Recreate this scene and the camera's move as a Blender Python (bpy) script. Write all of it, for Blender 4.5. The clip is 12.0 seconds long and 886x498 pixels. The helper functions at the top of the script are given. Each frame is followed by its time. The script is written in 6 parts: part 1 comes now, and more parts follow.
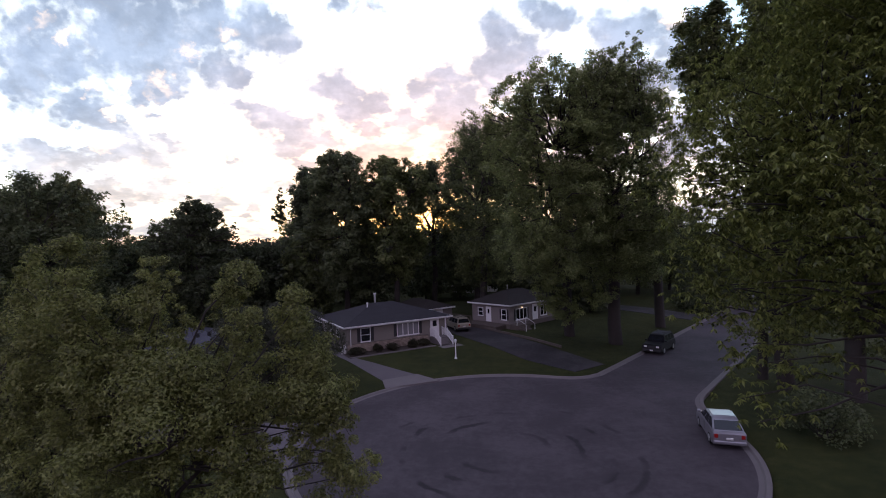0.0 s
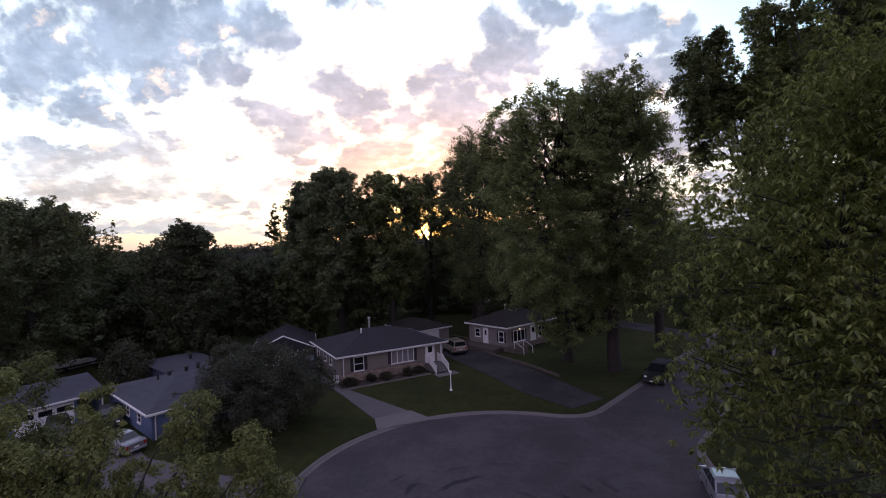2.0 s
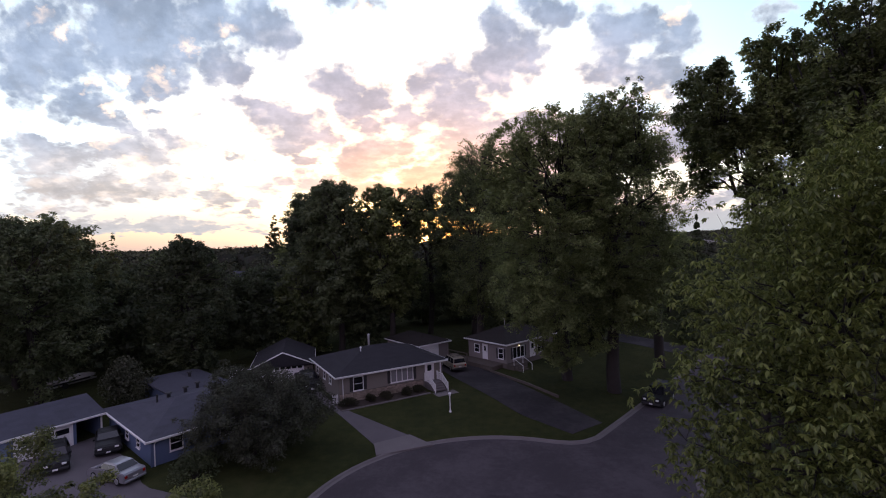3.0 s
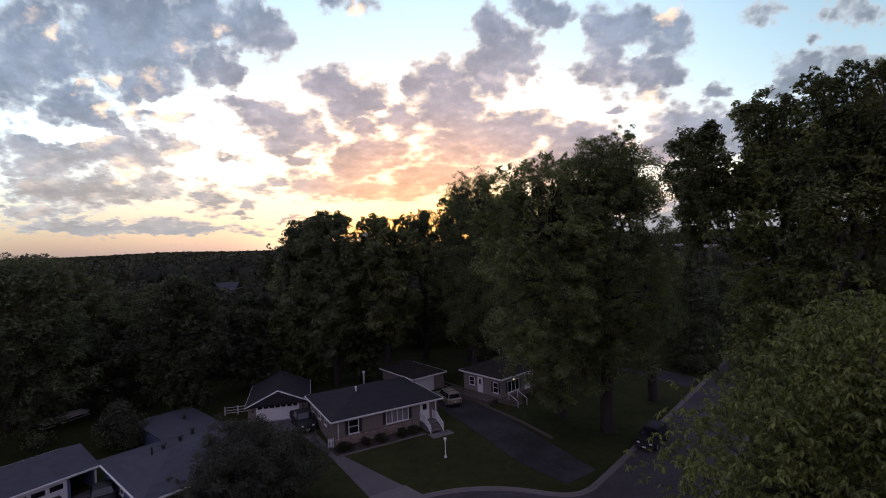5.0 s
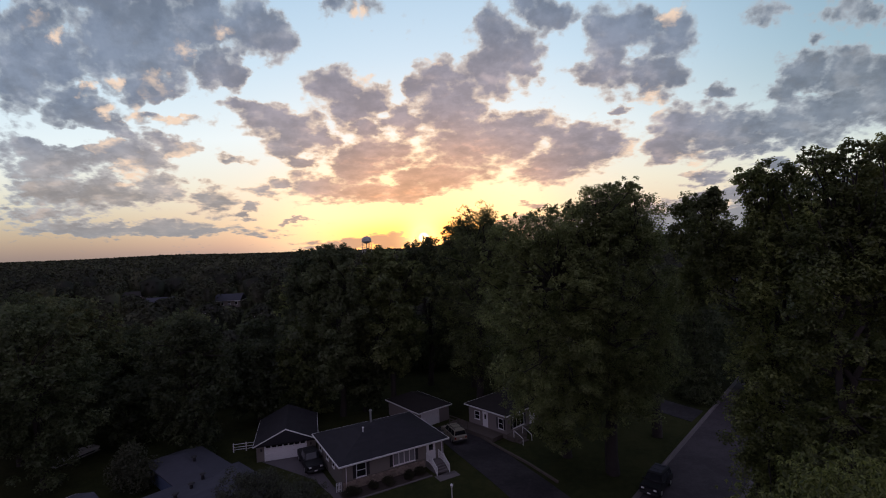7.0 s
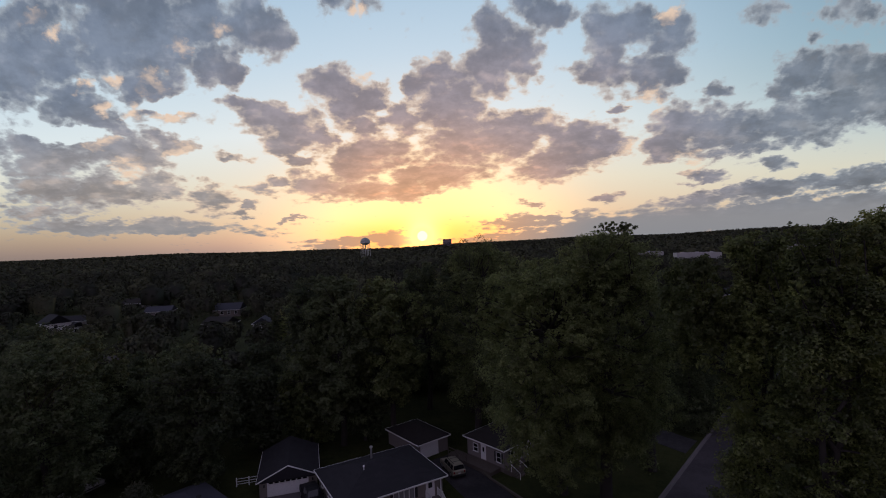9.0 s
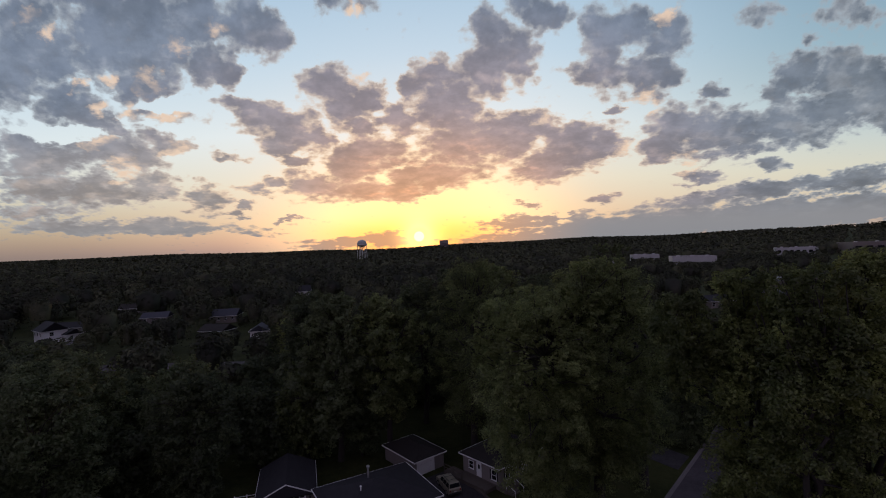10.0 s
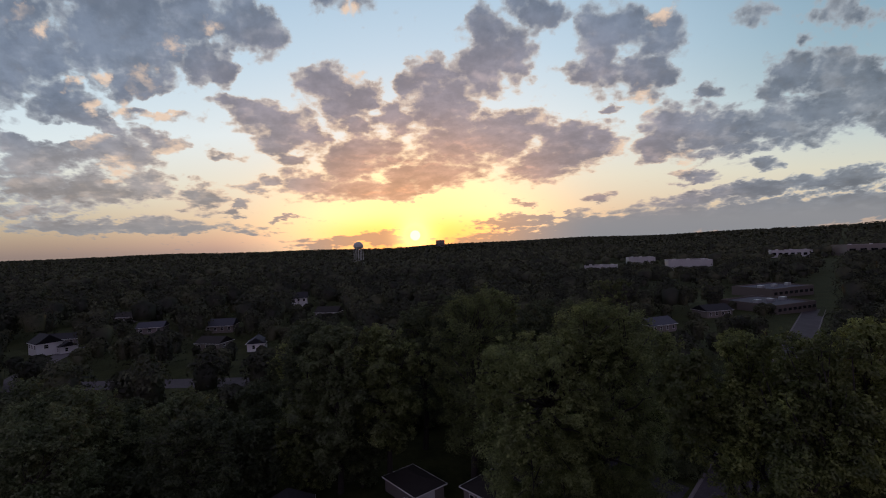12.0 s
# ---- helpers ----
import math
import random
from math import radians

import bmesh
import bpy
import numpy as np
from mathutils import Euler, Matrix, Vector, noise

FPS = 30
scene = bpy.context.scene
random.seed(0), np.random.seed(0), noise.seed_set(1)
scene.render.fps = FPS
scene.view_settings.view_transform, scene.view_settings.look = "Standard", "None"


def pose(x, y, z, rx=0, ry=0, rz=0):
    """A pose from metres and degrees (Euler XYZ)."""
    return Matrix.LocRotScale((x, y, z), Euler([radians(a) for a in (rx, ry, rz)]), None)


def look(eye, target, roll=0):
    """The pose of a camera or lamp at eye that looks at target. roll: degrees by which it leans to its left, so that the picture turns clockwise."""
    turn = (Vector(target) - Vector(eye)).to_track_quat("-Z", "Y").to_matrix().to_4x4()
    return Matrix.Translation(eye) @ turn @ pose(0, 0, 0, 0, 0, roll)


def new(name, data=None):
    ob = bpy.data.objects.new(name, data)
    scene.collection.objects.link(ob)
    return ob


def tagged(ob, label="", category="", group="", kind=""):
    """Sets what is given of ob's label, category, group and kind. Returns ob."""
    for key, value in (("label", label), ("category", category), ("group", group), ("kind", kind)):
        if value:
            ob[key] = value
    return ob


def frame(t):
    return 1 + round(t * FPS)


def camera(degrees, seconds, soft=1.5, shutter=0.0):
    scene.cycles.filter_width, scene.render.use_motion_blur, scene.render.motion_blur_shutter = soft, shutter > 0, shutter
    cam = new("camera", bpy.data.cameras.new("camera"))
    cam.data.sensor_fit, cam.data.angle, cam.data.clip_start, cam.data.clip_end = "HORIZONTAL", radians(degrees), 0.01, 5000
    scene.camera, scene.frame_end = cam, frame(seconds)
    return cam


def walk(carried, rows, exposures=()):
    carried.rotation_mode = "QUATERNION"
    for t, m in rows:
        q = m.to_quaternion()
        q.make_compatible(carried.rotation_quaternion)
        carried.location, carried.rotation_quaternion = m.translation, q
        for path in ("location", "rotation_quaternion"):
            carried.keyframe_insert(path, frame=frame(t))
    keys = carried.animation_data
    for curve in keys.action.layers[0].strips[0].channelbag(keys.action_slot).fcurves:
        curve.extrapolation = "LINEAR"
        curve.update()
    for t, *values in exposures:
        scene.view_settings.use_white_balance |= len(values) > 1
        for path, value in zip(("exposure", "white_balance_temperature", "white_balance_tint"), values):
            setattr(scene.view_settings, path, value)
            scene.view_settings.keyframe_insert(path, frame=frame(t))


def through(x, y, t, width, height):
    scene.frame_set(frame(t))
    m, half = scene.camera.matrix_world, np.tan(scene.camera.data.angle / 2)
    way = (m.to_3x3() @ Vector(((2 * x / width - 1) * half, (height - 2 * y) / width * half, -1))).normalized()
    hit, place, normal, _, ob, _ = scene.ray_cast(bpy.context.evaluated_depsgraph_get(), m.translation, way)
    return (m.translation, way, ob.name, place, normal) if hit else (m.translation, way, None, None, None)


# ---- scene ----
cam = camera(86.09, 12.0, soft=1.0)
PATH = [
    (0, (-0.324, -0.077, 11.101), (-0.417, 9.922, 11.061), -1.89),
    (0.5, (-0.146, 0.132, 11.681), (-0.199, 10.132, 11.621), -2.03),
    (1, (-0.030, 0.473, 12.402), (-0.132, 10.472, 12.320), -2.06),
    (1.5, (0.095, 0.916, 13.152), (-0.008, 10.915, 13.051), -2.06),
    (2, (0.332, 1.164, 14.101), (0.230, 11.163, 13.996), -2.10),
    (2.5, (0.483, 1.243, 15.054), (0.414, 11.242, 14.941), -1.98),
    (3, (0.362, 1.195, 16.174), (0.268, 11.194, 16.061), -1.81),
    (5, (0.533, 1.047, 20.479), (0.548, 11.047, 20.371), -2.05),
    (5.5, (0.397, 0.922, 21.596), (0.320, 10.921, 21.496), -2.00),
    (6, (0.323, 0.784, 22.734), (0.297, 10.784, 22.640), -1.85),
    (6.5, (0.265, 0.594, 23.922), (0.219, 10.593, 23.815), -2.04),
    (7, (0.325, 0.432, 25.078), (0.291, 10.431, 24.996), -2.16),
    (9, (0.443, -0.666, 30.101), (0.438, 9.333, 29.985), -2.12),
    (9.5, (0.396, -0.800, 31.384), (0.284, 9.198, 31.275), -2.19),
    (10, (0.608, -1.456, 32.733), (0.672, 8.544, 32.625), -2.07),
    (10.5, (0.569, -1.869, 34.115), (0.608, 8.130, 34.003), -2.05),
    (11, (0.605, -1.683, 35.127), (0.712, 8.316, 35.006), -2.03),
    (11.5, (0.340, -1.496, 36.294), (0.442, 8.503, 36.174), -1.92),
    (12, (0.186, -1.129, 37.557), (0.330, 8.869, 37.425), -2.08),
]
walk(cam, [(t, look(eye, target, roll)) for t, eye, target, roll in PATH],
     exposures=[(0, 1.54), (1.5, 1.48), (3.0, 1.28), (5.0, 0.82), (5.5, 0.62), (6.0, 0.5), (7.0, 0.3), (9.0, 0.1), (12.0, 0.12)])

# ---------------------------------------------------------------- sky and sun
SUN_U, SUN_V = -0.043, 0.0175          # the sun's direction as x / y and z / y
SUN_DIR = Vector((SUN_U, 1.0, SUN_V)).normalized()

# clouds: direction (x / y, z / y), half width, half height, tilt in degrees, thickness
CLOUDS_UPPER_LEFT = [
    (-0.818, 0.423, 0.133, 0.087, 0, 1), (-0.882, 0.407, 0.104, 0.110, 0, 1), (-0.677, 0.459, 0.122, 0.134, 0, 1), (-0.584, 0.456, 0.140, 0.134, 0, 1),
    (-0.612, 0.358, 0.099, 0.064, 0, 1), (-0.496, 0.477, 0.105, 0.082, 0, 1), (-0.391, 0.474, 0.105, 0.076, 0, 1), (-0.333, 0.443, 0.059, 0.056, 0, 1),
    (-0.476, 0.395, 0.058, 0.059, 0, 1), (-0.430, 0.370, 0.033, 0.049, -10, 1), (-0.860, 0.499, 0.104, 0.058, 0, 1), (-0.765, 0.316, 0.110, 0.044, -22, 1),
    (-0.691, 0.278, 0.076, 0.026, -20, 1), (-0.219, 0.510, 0.082, 0.026, -5, 0.8), (-0.649, 0.575, 0.382, 0.070, 0, 1), (-0.137, 0.502, 0.047, 0.026, 0, 0.55),
]
CLOUDS_LOWER_LEFT = [
    (-0.861, 0.243, 0.098, 0.049, 0, 0.95), (-0.828, 0.201, 0.110, 0.049, 0, 1), (-0.688, 0.223, 0.110, 0.049, 0, 1), (-0.624, 0.206, 0.070, 0.045, 0, 0.9),
    (-0.582, 0.245, 0.082, 0.023, -22, 0.8), (-0.548, 0.227, 0.058, 0.026, 0, 0.75), (-0.443, 0.196, 0.049, 0.015, -8, 0.9), (-0.831, 0.148, 0.110, 0.045, 0, 0.95),
    (-0.703, 0.138, 0.134, 0.045, 0, 1), (-0.604, 0.140, 0.076, 0.040, 0, 0.9), (-0.494, 0.116, 0.080, 0.034, -12, 1), (-0.413, 0.084, 0.026, 0.012, 0, 0.9),
    (-0.833, 0.099, 0.174, 0.018, 0, 0.75), (-0.660, 0.060, 0.315, 0.020, -3, 1), (-0.376, 0.121, 0.065, 0.021, 0, 0.75), (-0.591, 0.293, 0.128, 0.019, -10, 0.6),
]
CLOUDS_MIDDLE = [
    (-0.410, 0.299, 0.061, 0.023, -12, 1), (-0.346, 0.271, 0.088, 0.042, -15, 1), (-0.306, 0.248, 0.071, 0.049, 0, 1), (-0.325, 0.219, 0.049, 0.033, 0, 1),
    (-0.214, 0.339, 0.085, 0.061, 0, 1), (-0.192, 0.298, 0.077, 0.059, 0, 1), (-0.250, 0.235, 0.042, 0.033, 0, 0.95), (-0.142, 0.314, 0.050, 0.035, 0, 0.9),
    (-0.156, 0.253, 0.045, 0.029, 0, 0.95), (-0.075, 0.262, 0.057, 0.045, 0, 1), (-0.291, 0.186, 0.053, 0.024, 0, 0.95), (-0.258, 0.134, 0.106, 0.032, 0, 1),
    (-0.340, 0.141, 0.049, 0.018, 0, 0.9), (-0.137, 0.195, 0.106, 0.053, 0, 1), (-0.174, 0.170, 0.077, 0.047, 0, 1), (-0.152, 0.119, 0.089, 0.031, 0, 1),
]
CLOUDS_OVER_SUN = [
    (0.009, 0.356, 0.065, 0.050, 0, 1), (0.033, 0.290, 0.101, 0.092, 0, 1), (-0.047, 0.322, 0.036, 0.035, 0, 0.9), (0.121, 0.435, 0.057, 0.073, 8, 1),
    (0.155, 0.387, 0.095, 0.071, 0, 1), (0.106, 0.359, 0.077, 0.073, 0, 1), (0.065, 0.212, 0.137, 0.085, 0, 1), (0.161, 0.221, 0.113, 0.065, 0, 1),
    (-0.009, 0.141, 0.125, 0.043, 0, 1), (-0.081, 0.120, 0.074, 0.031, 0, 1), (0.212, 0.231, 0.074, 0.052, 0, 1), (0.294, 0.202, 0.110, 0.067, 0, 1),
    (0.231, 0.157, 0.102, 0.043, 0, 1), (0.354, 0.203, 0.062, 0.043, 0, 1), (0.384, 0.273, 0.020, 0.018, 0, 0.9), (0.241, 0.473, 0.069, 0.045, 0, 1),
]
CLOUDS_UPPER_RIGHT = [
    (0.200, 0.498, 0.042, 0.026, 0, 0.9), (0.359, 0.428, 0.074, 0.078, 10, 1), (0.357, 0.355, 0.074, 0.065, 0, 1), (0.465, 0.342, 0.065, 0.055, 10, 1),
    (0.491, 0.424, 0.066, 0.062, 0, 1), (0.420, 0.444, 0.066, 0.065, 0, 1), (0.509, 0.227, 0.096, 0.066, 0, 1), (0.593, 0.216, 0.139, 0.066, 0, 1),
    (0.727, 0.224, 0.139, 0.050, 0, 1), (0.849, 0.258, 0.140, 0.069, 8, 1), (0.863, 0.330, 0.115, 0.069, 0, 1), (0.935, 0.291, 0.091, 0.072, 0, 1),
    (0.769, 0.333, 0.063, 0.055, 0, 1), (0.729, 0.288, 0.055, 0.036, 0, 0.9), (0.989, 0.236, 0.085, 0.038, 10, 1), (0.472, 0.189, 0.066, 0.036, 0, 1),
]
CLOUDS_LOW = [
    (0.584, 0.297, 0.039, 0.024, 0, 0.9), (0.628, 0.172, 0.121, 0.018, 6, 0.9), (0.700, 0.147, 0.055, 0.017, 6, 0.9), (0.548, 0.124, 0.066, 0.017, 0, 1),
    (0.348, 0.087, 0.046, 0.014, 5, 0.9), (0.192, 0.079, 0.038, 0.011, 5, 0.9), (-0.308, 0.059, 0.047, 0.007, 0, 0.9), (0.674, 0.087, 0.352, 0.024, 7, 1),
    (0.894, 0.103, 0.159, 0.024, 5, 1), (0.576, 0.025, 0.557, 0.036, 3, 1.3), (0.819, 0.037, 0.366, 0.036, 5, 1.4), (0.215, 0.043, 0.156, 0.013, 3, 0.9),
    (-0.156, 0.012, 0.178, 0.018, 0, 0.8), (0.697, 0.463, 0.085, 0.036, -8, 0.65), (0.891, 0.460, 0.115, 0.041, 5, 0.65), (0.804, 0.401, 0.042, 0.018, 12, 0.55),
]
# brighter places where the low sun still reaches the clouds: direction, size
SUNLIT = [
    (-0.849, 0.505, 0.035), (-0.456, 0.464, 0.037), (-0.539, 0.434, 0.037), (-0.600, 0.363, 0.049), (-0.681, 0.375, 0.033), (-0.752, 0.350, 0.030),
    (-0.696, 0.308, 0.028), (-0.632, 0.299, 0.035), (-0.557, 0.286, 0.044), (-0.710, 0.238, 0.042), (-0.548, 0.223, 0.042), (-0.161, 0.491, 0.042),
    (0.486, 0.466, 0.043), (0.439, 0.283, 0.055), (-0.310, 0.293, 0.033), (-0.140, 0.363, 0.035), (-0.017, 0.386, 0.031), (0.222, 0.249, 0.031),
    (0.406, 0.195, 0.041), (0.519, 0.149, 0.055), (-0.655, 0.180, 0.047), (-0.804, 0.463, 0.030),
]

# gaps of clear sky between the clouds: direction, half width, half height, tilt
RIFTS = [(-0.800, 0.265, 0.080, 0.018, -8), (-0.560, 0.315, 0.060, 0.022, -10), (-0.300, 0.520, 0.050, 0.040, 0)]


class Nodes:
    """A short way to write node trees."""

    def __init__(self, tree):
        self.tree = tree

    def add(self, kind):
        return self.tree.nodes.new(kind)

    def put(self, socket, value):
        if isinstance(value, bpy.types.NodeSocket):
            self.tree.links.new(value, socket)
        elif value is not None:
            socket.default_value = value

    def math(self, op, a, b=None, c=None, clamp=False):
        n = self.add("ShaderNodeMath")
        n.operation, n.use_clamp = op, clamp
        for s, v in zip(n.inputs, (a, b, c)):
            self.put(s, v)
        return n.outputs[0]

    def vec(self, op, a, b=None):
        n = self.add("ShaderNodeVectorMath")
        n.operation = op
        self.put(n.inputs[0], a)
        self.put(n.inputs[1], b)
        return n.outputs[1] if op in ("LENGTH", "DOT_PRODUCT", "DISTANCE") else n.outputs[0]

    def mix(self, f, a, b, blend="MIX"):
        n = self.add("ShaderNodeMix")
        n.data_type, n.blend_type = "RGBA", blend
        self.put(n.inputs[0], f)
        self.put(n.inputs[6], a)
        self.put(n.inputs[7], b)
        return n.outputs[2]

    def noise(self, vector, scale, detail=4.0, rough=0.5, colour=False):
        n = self.add("ShaderNodeTexNoise")
        self.put(n.inputs["Vector"], vector)
        n.inputs["Scale"].default_value, n.inputs["Detail"].default_value, n.inputs["Roughness"].default_value = scale, detail, rough
        return n.outputs[1 if colour else 0]

    def ramp(self, f, stops, mode="LINEAR"):
        n = self.add("ShaderNodeValToRGB")
        n.color_ramp.interpolation = mode
        while len(n.color_ramp.elements) < len(stops):
            n.color_ramp.elements.new(0.5)
        for e, (p, c) in zip(n.color_ramp.elements, stops):
            e.position, e.color = p, (*c, 1) if isinstance(c, tuple) else (c, c, c, 1)
        self.put(n.inputs[0], f)
        return n.outputs[0]

    def span(self, v, a, b, lo=0.0, hi=1.0, smooth=True):
        n = self.add("ShaderNodeMapRange")
        n.interpolation_type = "SMOOTHSTEP" if smooth else "LINEAR"
        for s, x in zip(n.inputs, (v, a, b, lo, hi)):
            self.put(s, x)
        return n.outputs[0]


def build_sky():
    world = bpy.data.worlds.new("evening_sky")
    scene.world = world
    world.use_nodes = True
    k = Nodes(world.node_tree)
    world.node_tree.nodes.clear()
    way = k.add("ShaderNodeTexCoord").outputs["Generated"]
    sep = k.add("ShaderNodeSeparateXYZ")
    k.put(sep.inputs[0], way)
    dx, dy, dz = sep.outputs
    ahead = k.math("MAXIMUM", k.math("ABSOLUTE", dy), 0.12)
    u, v = k.math("DIVIDE", dx, ahead), k.math("DIVIDE", dz, ahead)
    join = k.add("ShaderNodeCombineXYZ")
    k.put(join.inputs[0], u)
    k.put(join.inputs[1], v)
    uv = join.outputs[0]
    # noise that flattens towards the horizon, as a layer of clouds does
    flat = k.add("ShaderNodeCombineXYZ")
    deep = k.math("DIVIDE", 1.0, k.math("ADD", k.math("MAXIMUM", v, 0.0), 0.42))
    k.put(flat.inputs[0], k.math("MULTIPLY", u, k.math("ADD", k.math("MULTIPLY", deep, 0.3), 0.75)))
    k.put(flat.inputs[1], k.math("MULTIPLY", deep, -0.9))
    curl = k.vec("SUBTRACT", k.noise(flat.outputs[0], 9.0, 7.0, 0.62, colour=True), (0.5, 0.5, 0.5))
    bent = k.vec("ADD", uv, k.vec("MULTIPLY", curl, (0.115, 0.085, 0.0)))

    def patches(rows, at, grow):
        total = None
        for cu, cv, ru, rv, tilt, amount in rows:
            m = k.add("ShaderNodeMapping")
            m.vector_type = "TEXTURE"
            m.inputs["Location"].default_value = (cu, cv, 0)
            m.inputs["Rotation"].default_value = (0, 0, radians(tilt))
            m.inputs["Scale"].default_value = (ru * grow, rv * grow, 1)
            k.put(m.inputs["Vector"], at)
            g = k.add("ShaderNodeTexGradient")
            g.gradient_type = "SPHERICAL"
            k.put(g.inputs[0], m.outputs[0])
            one = k.math("MULTIPLY", g.outputs[1], amount)
            total = one if total is None else k.math("SMOOTH_MAX", total, one, 0.10)
        return total

    thick = patches(CLOUDS_UPPER_LEFT + CLOUDS_LOWER_LEFT + CLOUDS_MIDDLE + CLOUDS_OVER_SUN + CLOUDS_UPPER_RIGHT + CLOUDS_LOW, bent, 1.34)
    sunlit = patches([(cu, cv, r, r * 0.7, 20, 1.0) for cu, cv, r in SUNLIT], bent, 1.1)
    billow = k.add("ShaderNodeTexVoronoi")
    billow.voronoi_dimensions, billow.feature = "2D", "SMOOTH_F1"
    billow.inputs["Scale"].default_value, billow.inputs["Smoothness"].default_value = 22.0, 0.5
    billow.inputs["Detail"].default_value = 2.0
    k.put(billow.inputs["Vector"], k.vec("ADD", flat.outputs[0], k.vec("MULTIPLY", curl, (0.05, 0.05, 0.0))))
    round_tops = k.math("SUBTRACT", 0.55, billow.outputs["Distance"])
    broad = k.noise(flat.outputs[0], 7.0, 4.0, 0.5)
    fine = k.noise(flat.outputs[0], 24.0, 9.0, 0.62)
    raw = k.math("ADD", thick, k.math("MULTIPLY", round_tops, 0.34))
    raw = k.math("ADD", raw, k.math("MULTIPLY", k.math("SUBTRACT", fine, 0.5), 0.52))
    raw = k.math("ADD", raw, k.math("MULTIPLY", k.math("SUBTRACT", broad, 0.5), 0.42))
    raw = k.math("SUBTRACT", raw, k.math("MULTIPLY", patches([(*row, 1.0) for row in RIFTS], bent, 1.3), 0.8))
    cover = k.span(raw, 0.14, 0.40)
    core = k.span(raw, 0.20, 0.58)
    # clear sky: from the horizon's haze to the blue overhead
    off = k.add("ShaderNodeCombineXYZ")
    k.put(off.inputs[0], k.math("MULTIPLY", k.math("SUBTRACT", u, SUN_U), 0.62))
    k.put(off.inputs[1], k.math("SUBTRACT", v, SUN_V))
    from_sun = k.vec("LENGTH", off.outputs[0])
    near = k.span(from_sun, 0.75, 0.02)
    clear = k.ramp(v, [(0.0, (0.36, 0.29, 0.26)), (0.05, (0.52, 0.44, 0.35)), (0.13, (0.60, 0.59, 0.51)), (0.24, (0.60, 0.68, 0.72)), (0.40, (0.44, 0.575, 0.69)), (0.60, (0.31, 0.455, 0.605)), (0.85, (0.26, 0.255, 0.37))])
    clear = k.mix(k.span(from_sun, 0.27, 0.06), clear, (0.92, 0.75, 0.46, 1))
    clear = k.mix(k.span(from_sun, 0.17, 0.03), clear, (1.05, 0.72, 0.34, 1))
    clear = k.mix(k.math("MULTIPLY", k.span(from_sun, 0.20, 0.03), k.span(v, 0.075, 0.02)), clear, (1.0, 0.50, 0.17, 1))
    clear = k.mix(k.math("MULTIPLY", k.span(u, 0.15, 0.95), k.span(v, 0.05, 0.35)), clear, k.mix(1.0, clear, (0.55, 0.64, 0.66, 1), "MULTIPLY"))
    clear = k.mix(k.math("MULTIPLY", k.span(u, -0.3, -0.9), k.span(v, 0.20, 0.02)), clear, k.mix(1.0, clear, (0.66, 0.68, 0.70, 1), "MULTIPLY"))
    air = k.add("ShaderNodeTexSky")
    air.sky_type, air.sun_disc = "NISHITA", False
    air.sun_elevation, air.sun_rotation = math.asin(SUN_DIR.z), math.atan2(SUN_DIR.x, SUN_DIR.y)
    air.air_density, air.dust_density = 1.0, 1.5
    clear = k.mix(0.05, clear, air.outputs[0], "ADD")
    # clouds: thin and bright at their rims, grey-mauve in the middle, warm towards the sun
    body = k.mix(k.span(from_sun, 0.55, 0.26), (0.148, 0.176, 0.238, 1), (0.255, 0.212, 0.238, 1))
    body = k.mix(k.span(from_sun, 0.30, 0.07), body, (0.62, 0.33, 0.21, 1))
    body = k.mix(k.math("MULTIPLY", k.span(u, -0.15, -0.5), k.span(v, 0.34, 0.12)), body, (0.270, 0.248, 0.252, 1))
    body = k.mix(k.span(u, 0.35, 0.95), body, (0.140, 0.162, 0.200, 1))
    soft = k.span(k.math("ADD", k.math("MULTIPLY", broad, 0.55), k.math("MULTIPLY", fine, 0.45)), 0.36, 0.64, 1.28, 0.84)
    puff = k.add("ShaderNodeCombineXYZ")
    for s in puff.inputs:
        k.put(s, soft)
    body = k.mix(1.0, body, puff.outputs[0], "MULTIPLY")
    # relief: the side of each billow that faces the sun is brighter
    step = k.add("ShaderNodeCombineXYZ")
    k.put(step.inputs[0], k.math("MULTIPLY", k.math("SUBTRACT", SUN_U, u), 0.035))
    step.inputs[1].default_value = -0.016
    here, there = k.noise(flat.outputs[0], 8.0, 5.0, 0.5), k.noise(k.vec("ADD", flat.outputs[0], step.outputs[0]), 8.0, 5.0, 0.5)
    relief = k.math("SUBTRACT", here, there)
    body = k.mix(k.span(relief, 0.01, 0.15), body, k.mix(1.0, body, k.mix(k.span(from_sun, 0.9, 0.2), (1.42, 1.36, 1.30, 1), (1.5, 1.38, 1.25, 1)), "MULTIPLY"))
    body = k.mix(k.span(relief, 0.0, -0.16), body, k.mix(1.0, body, (0.84, 0.86, 0.89, 1), "MULTIPLY"))
    rim = k.mix(k.span(from_sun, 0.55, 0.08), (0.36, 0.39, 0.43, 1), (1.05, 0.70, 0.42, 1))
    cloud = k.mix(core, rim, body)
    lit = k.math("MULTIPLY", k.math("MULTIPLY", k.span(sunlit, 0.02, 0.25), k.span(k.math("ADD", sunlit, k.math("MULTIPLY", k.math("SUBTRACT", fine, 0.5), 2.6)), 0.18, 0.95)), k.span(raw, 1.0, 0.42))
    cloud = k.mix(k.math("MULTIPLY", lit, 0.85), cloud, (0.82, 0.60, 0.44, 1))
    low = k.span(v, 0.10, 0.02)
    cloud = k.mix(low, cloud, k.mix(k.span(from_sun, 0.24, 0.03), (0.226, 0.238, 0.262, 1), (0.62, 0.33, 0.18, 1)))
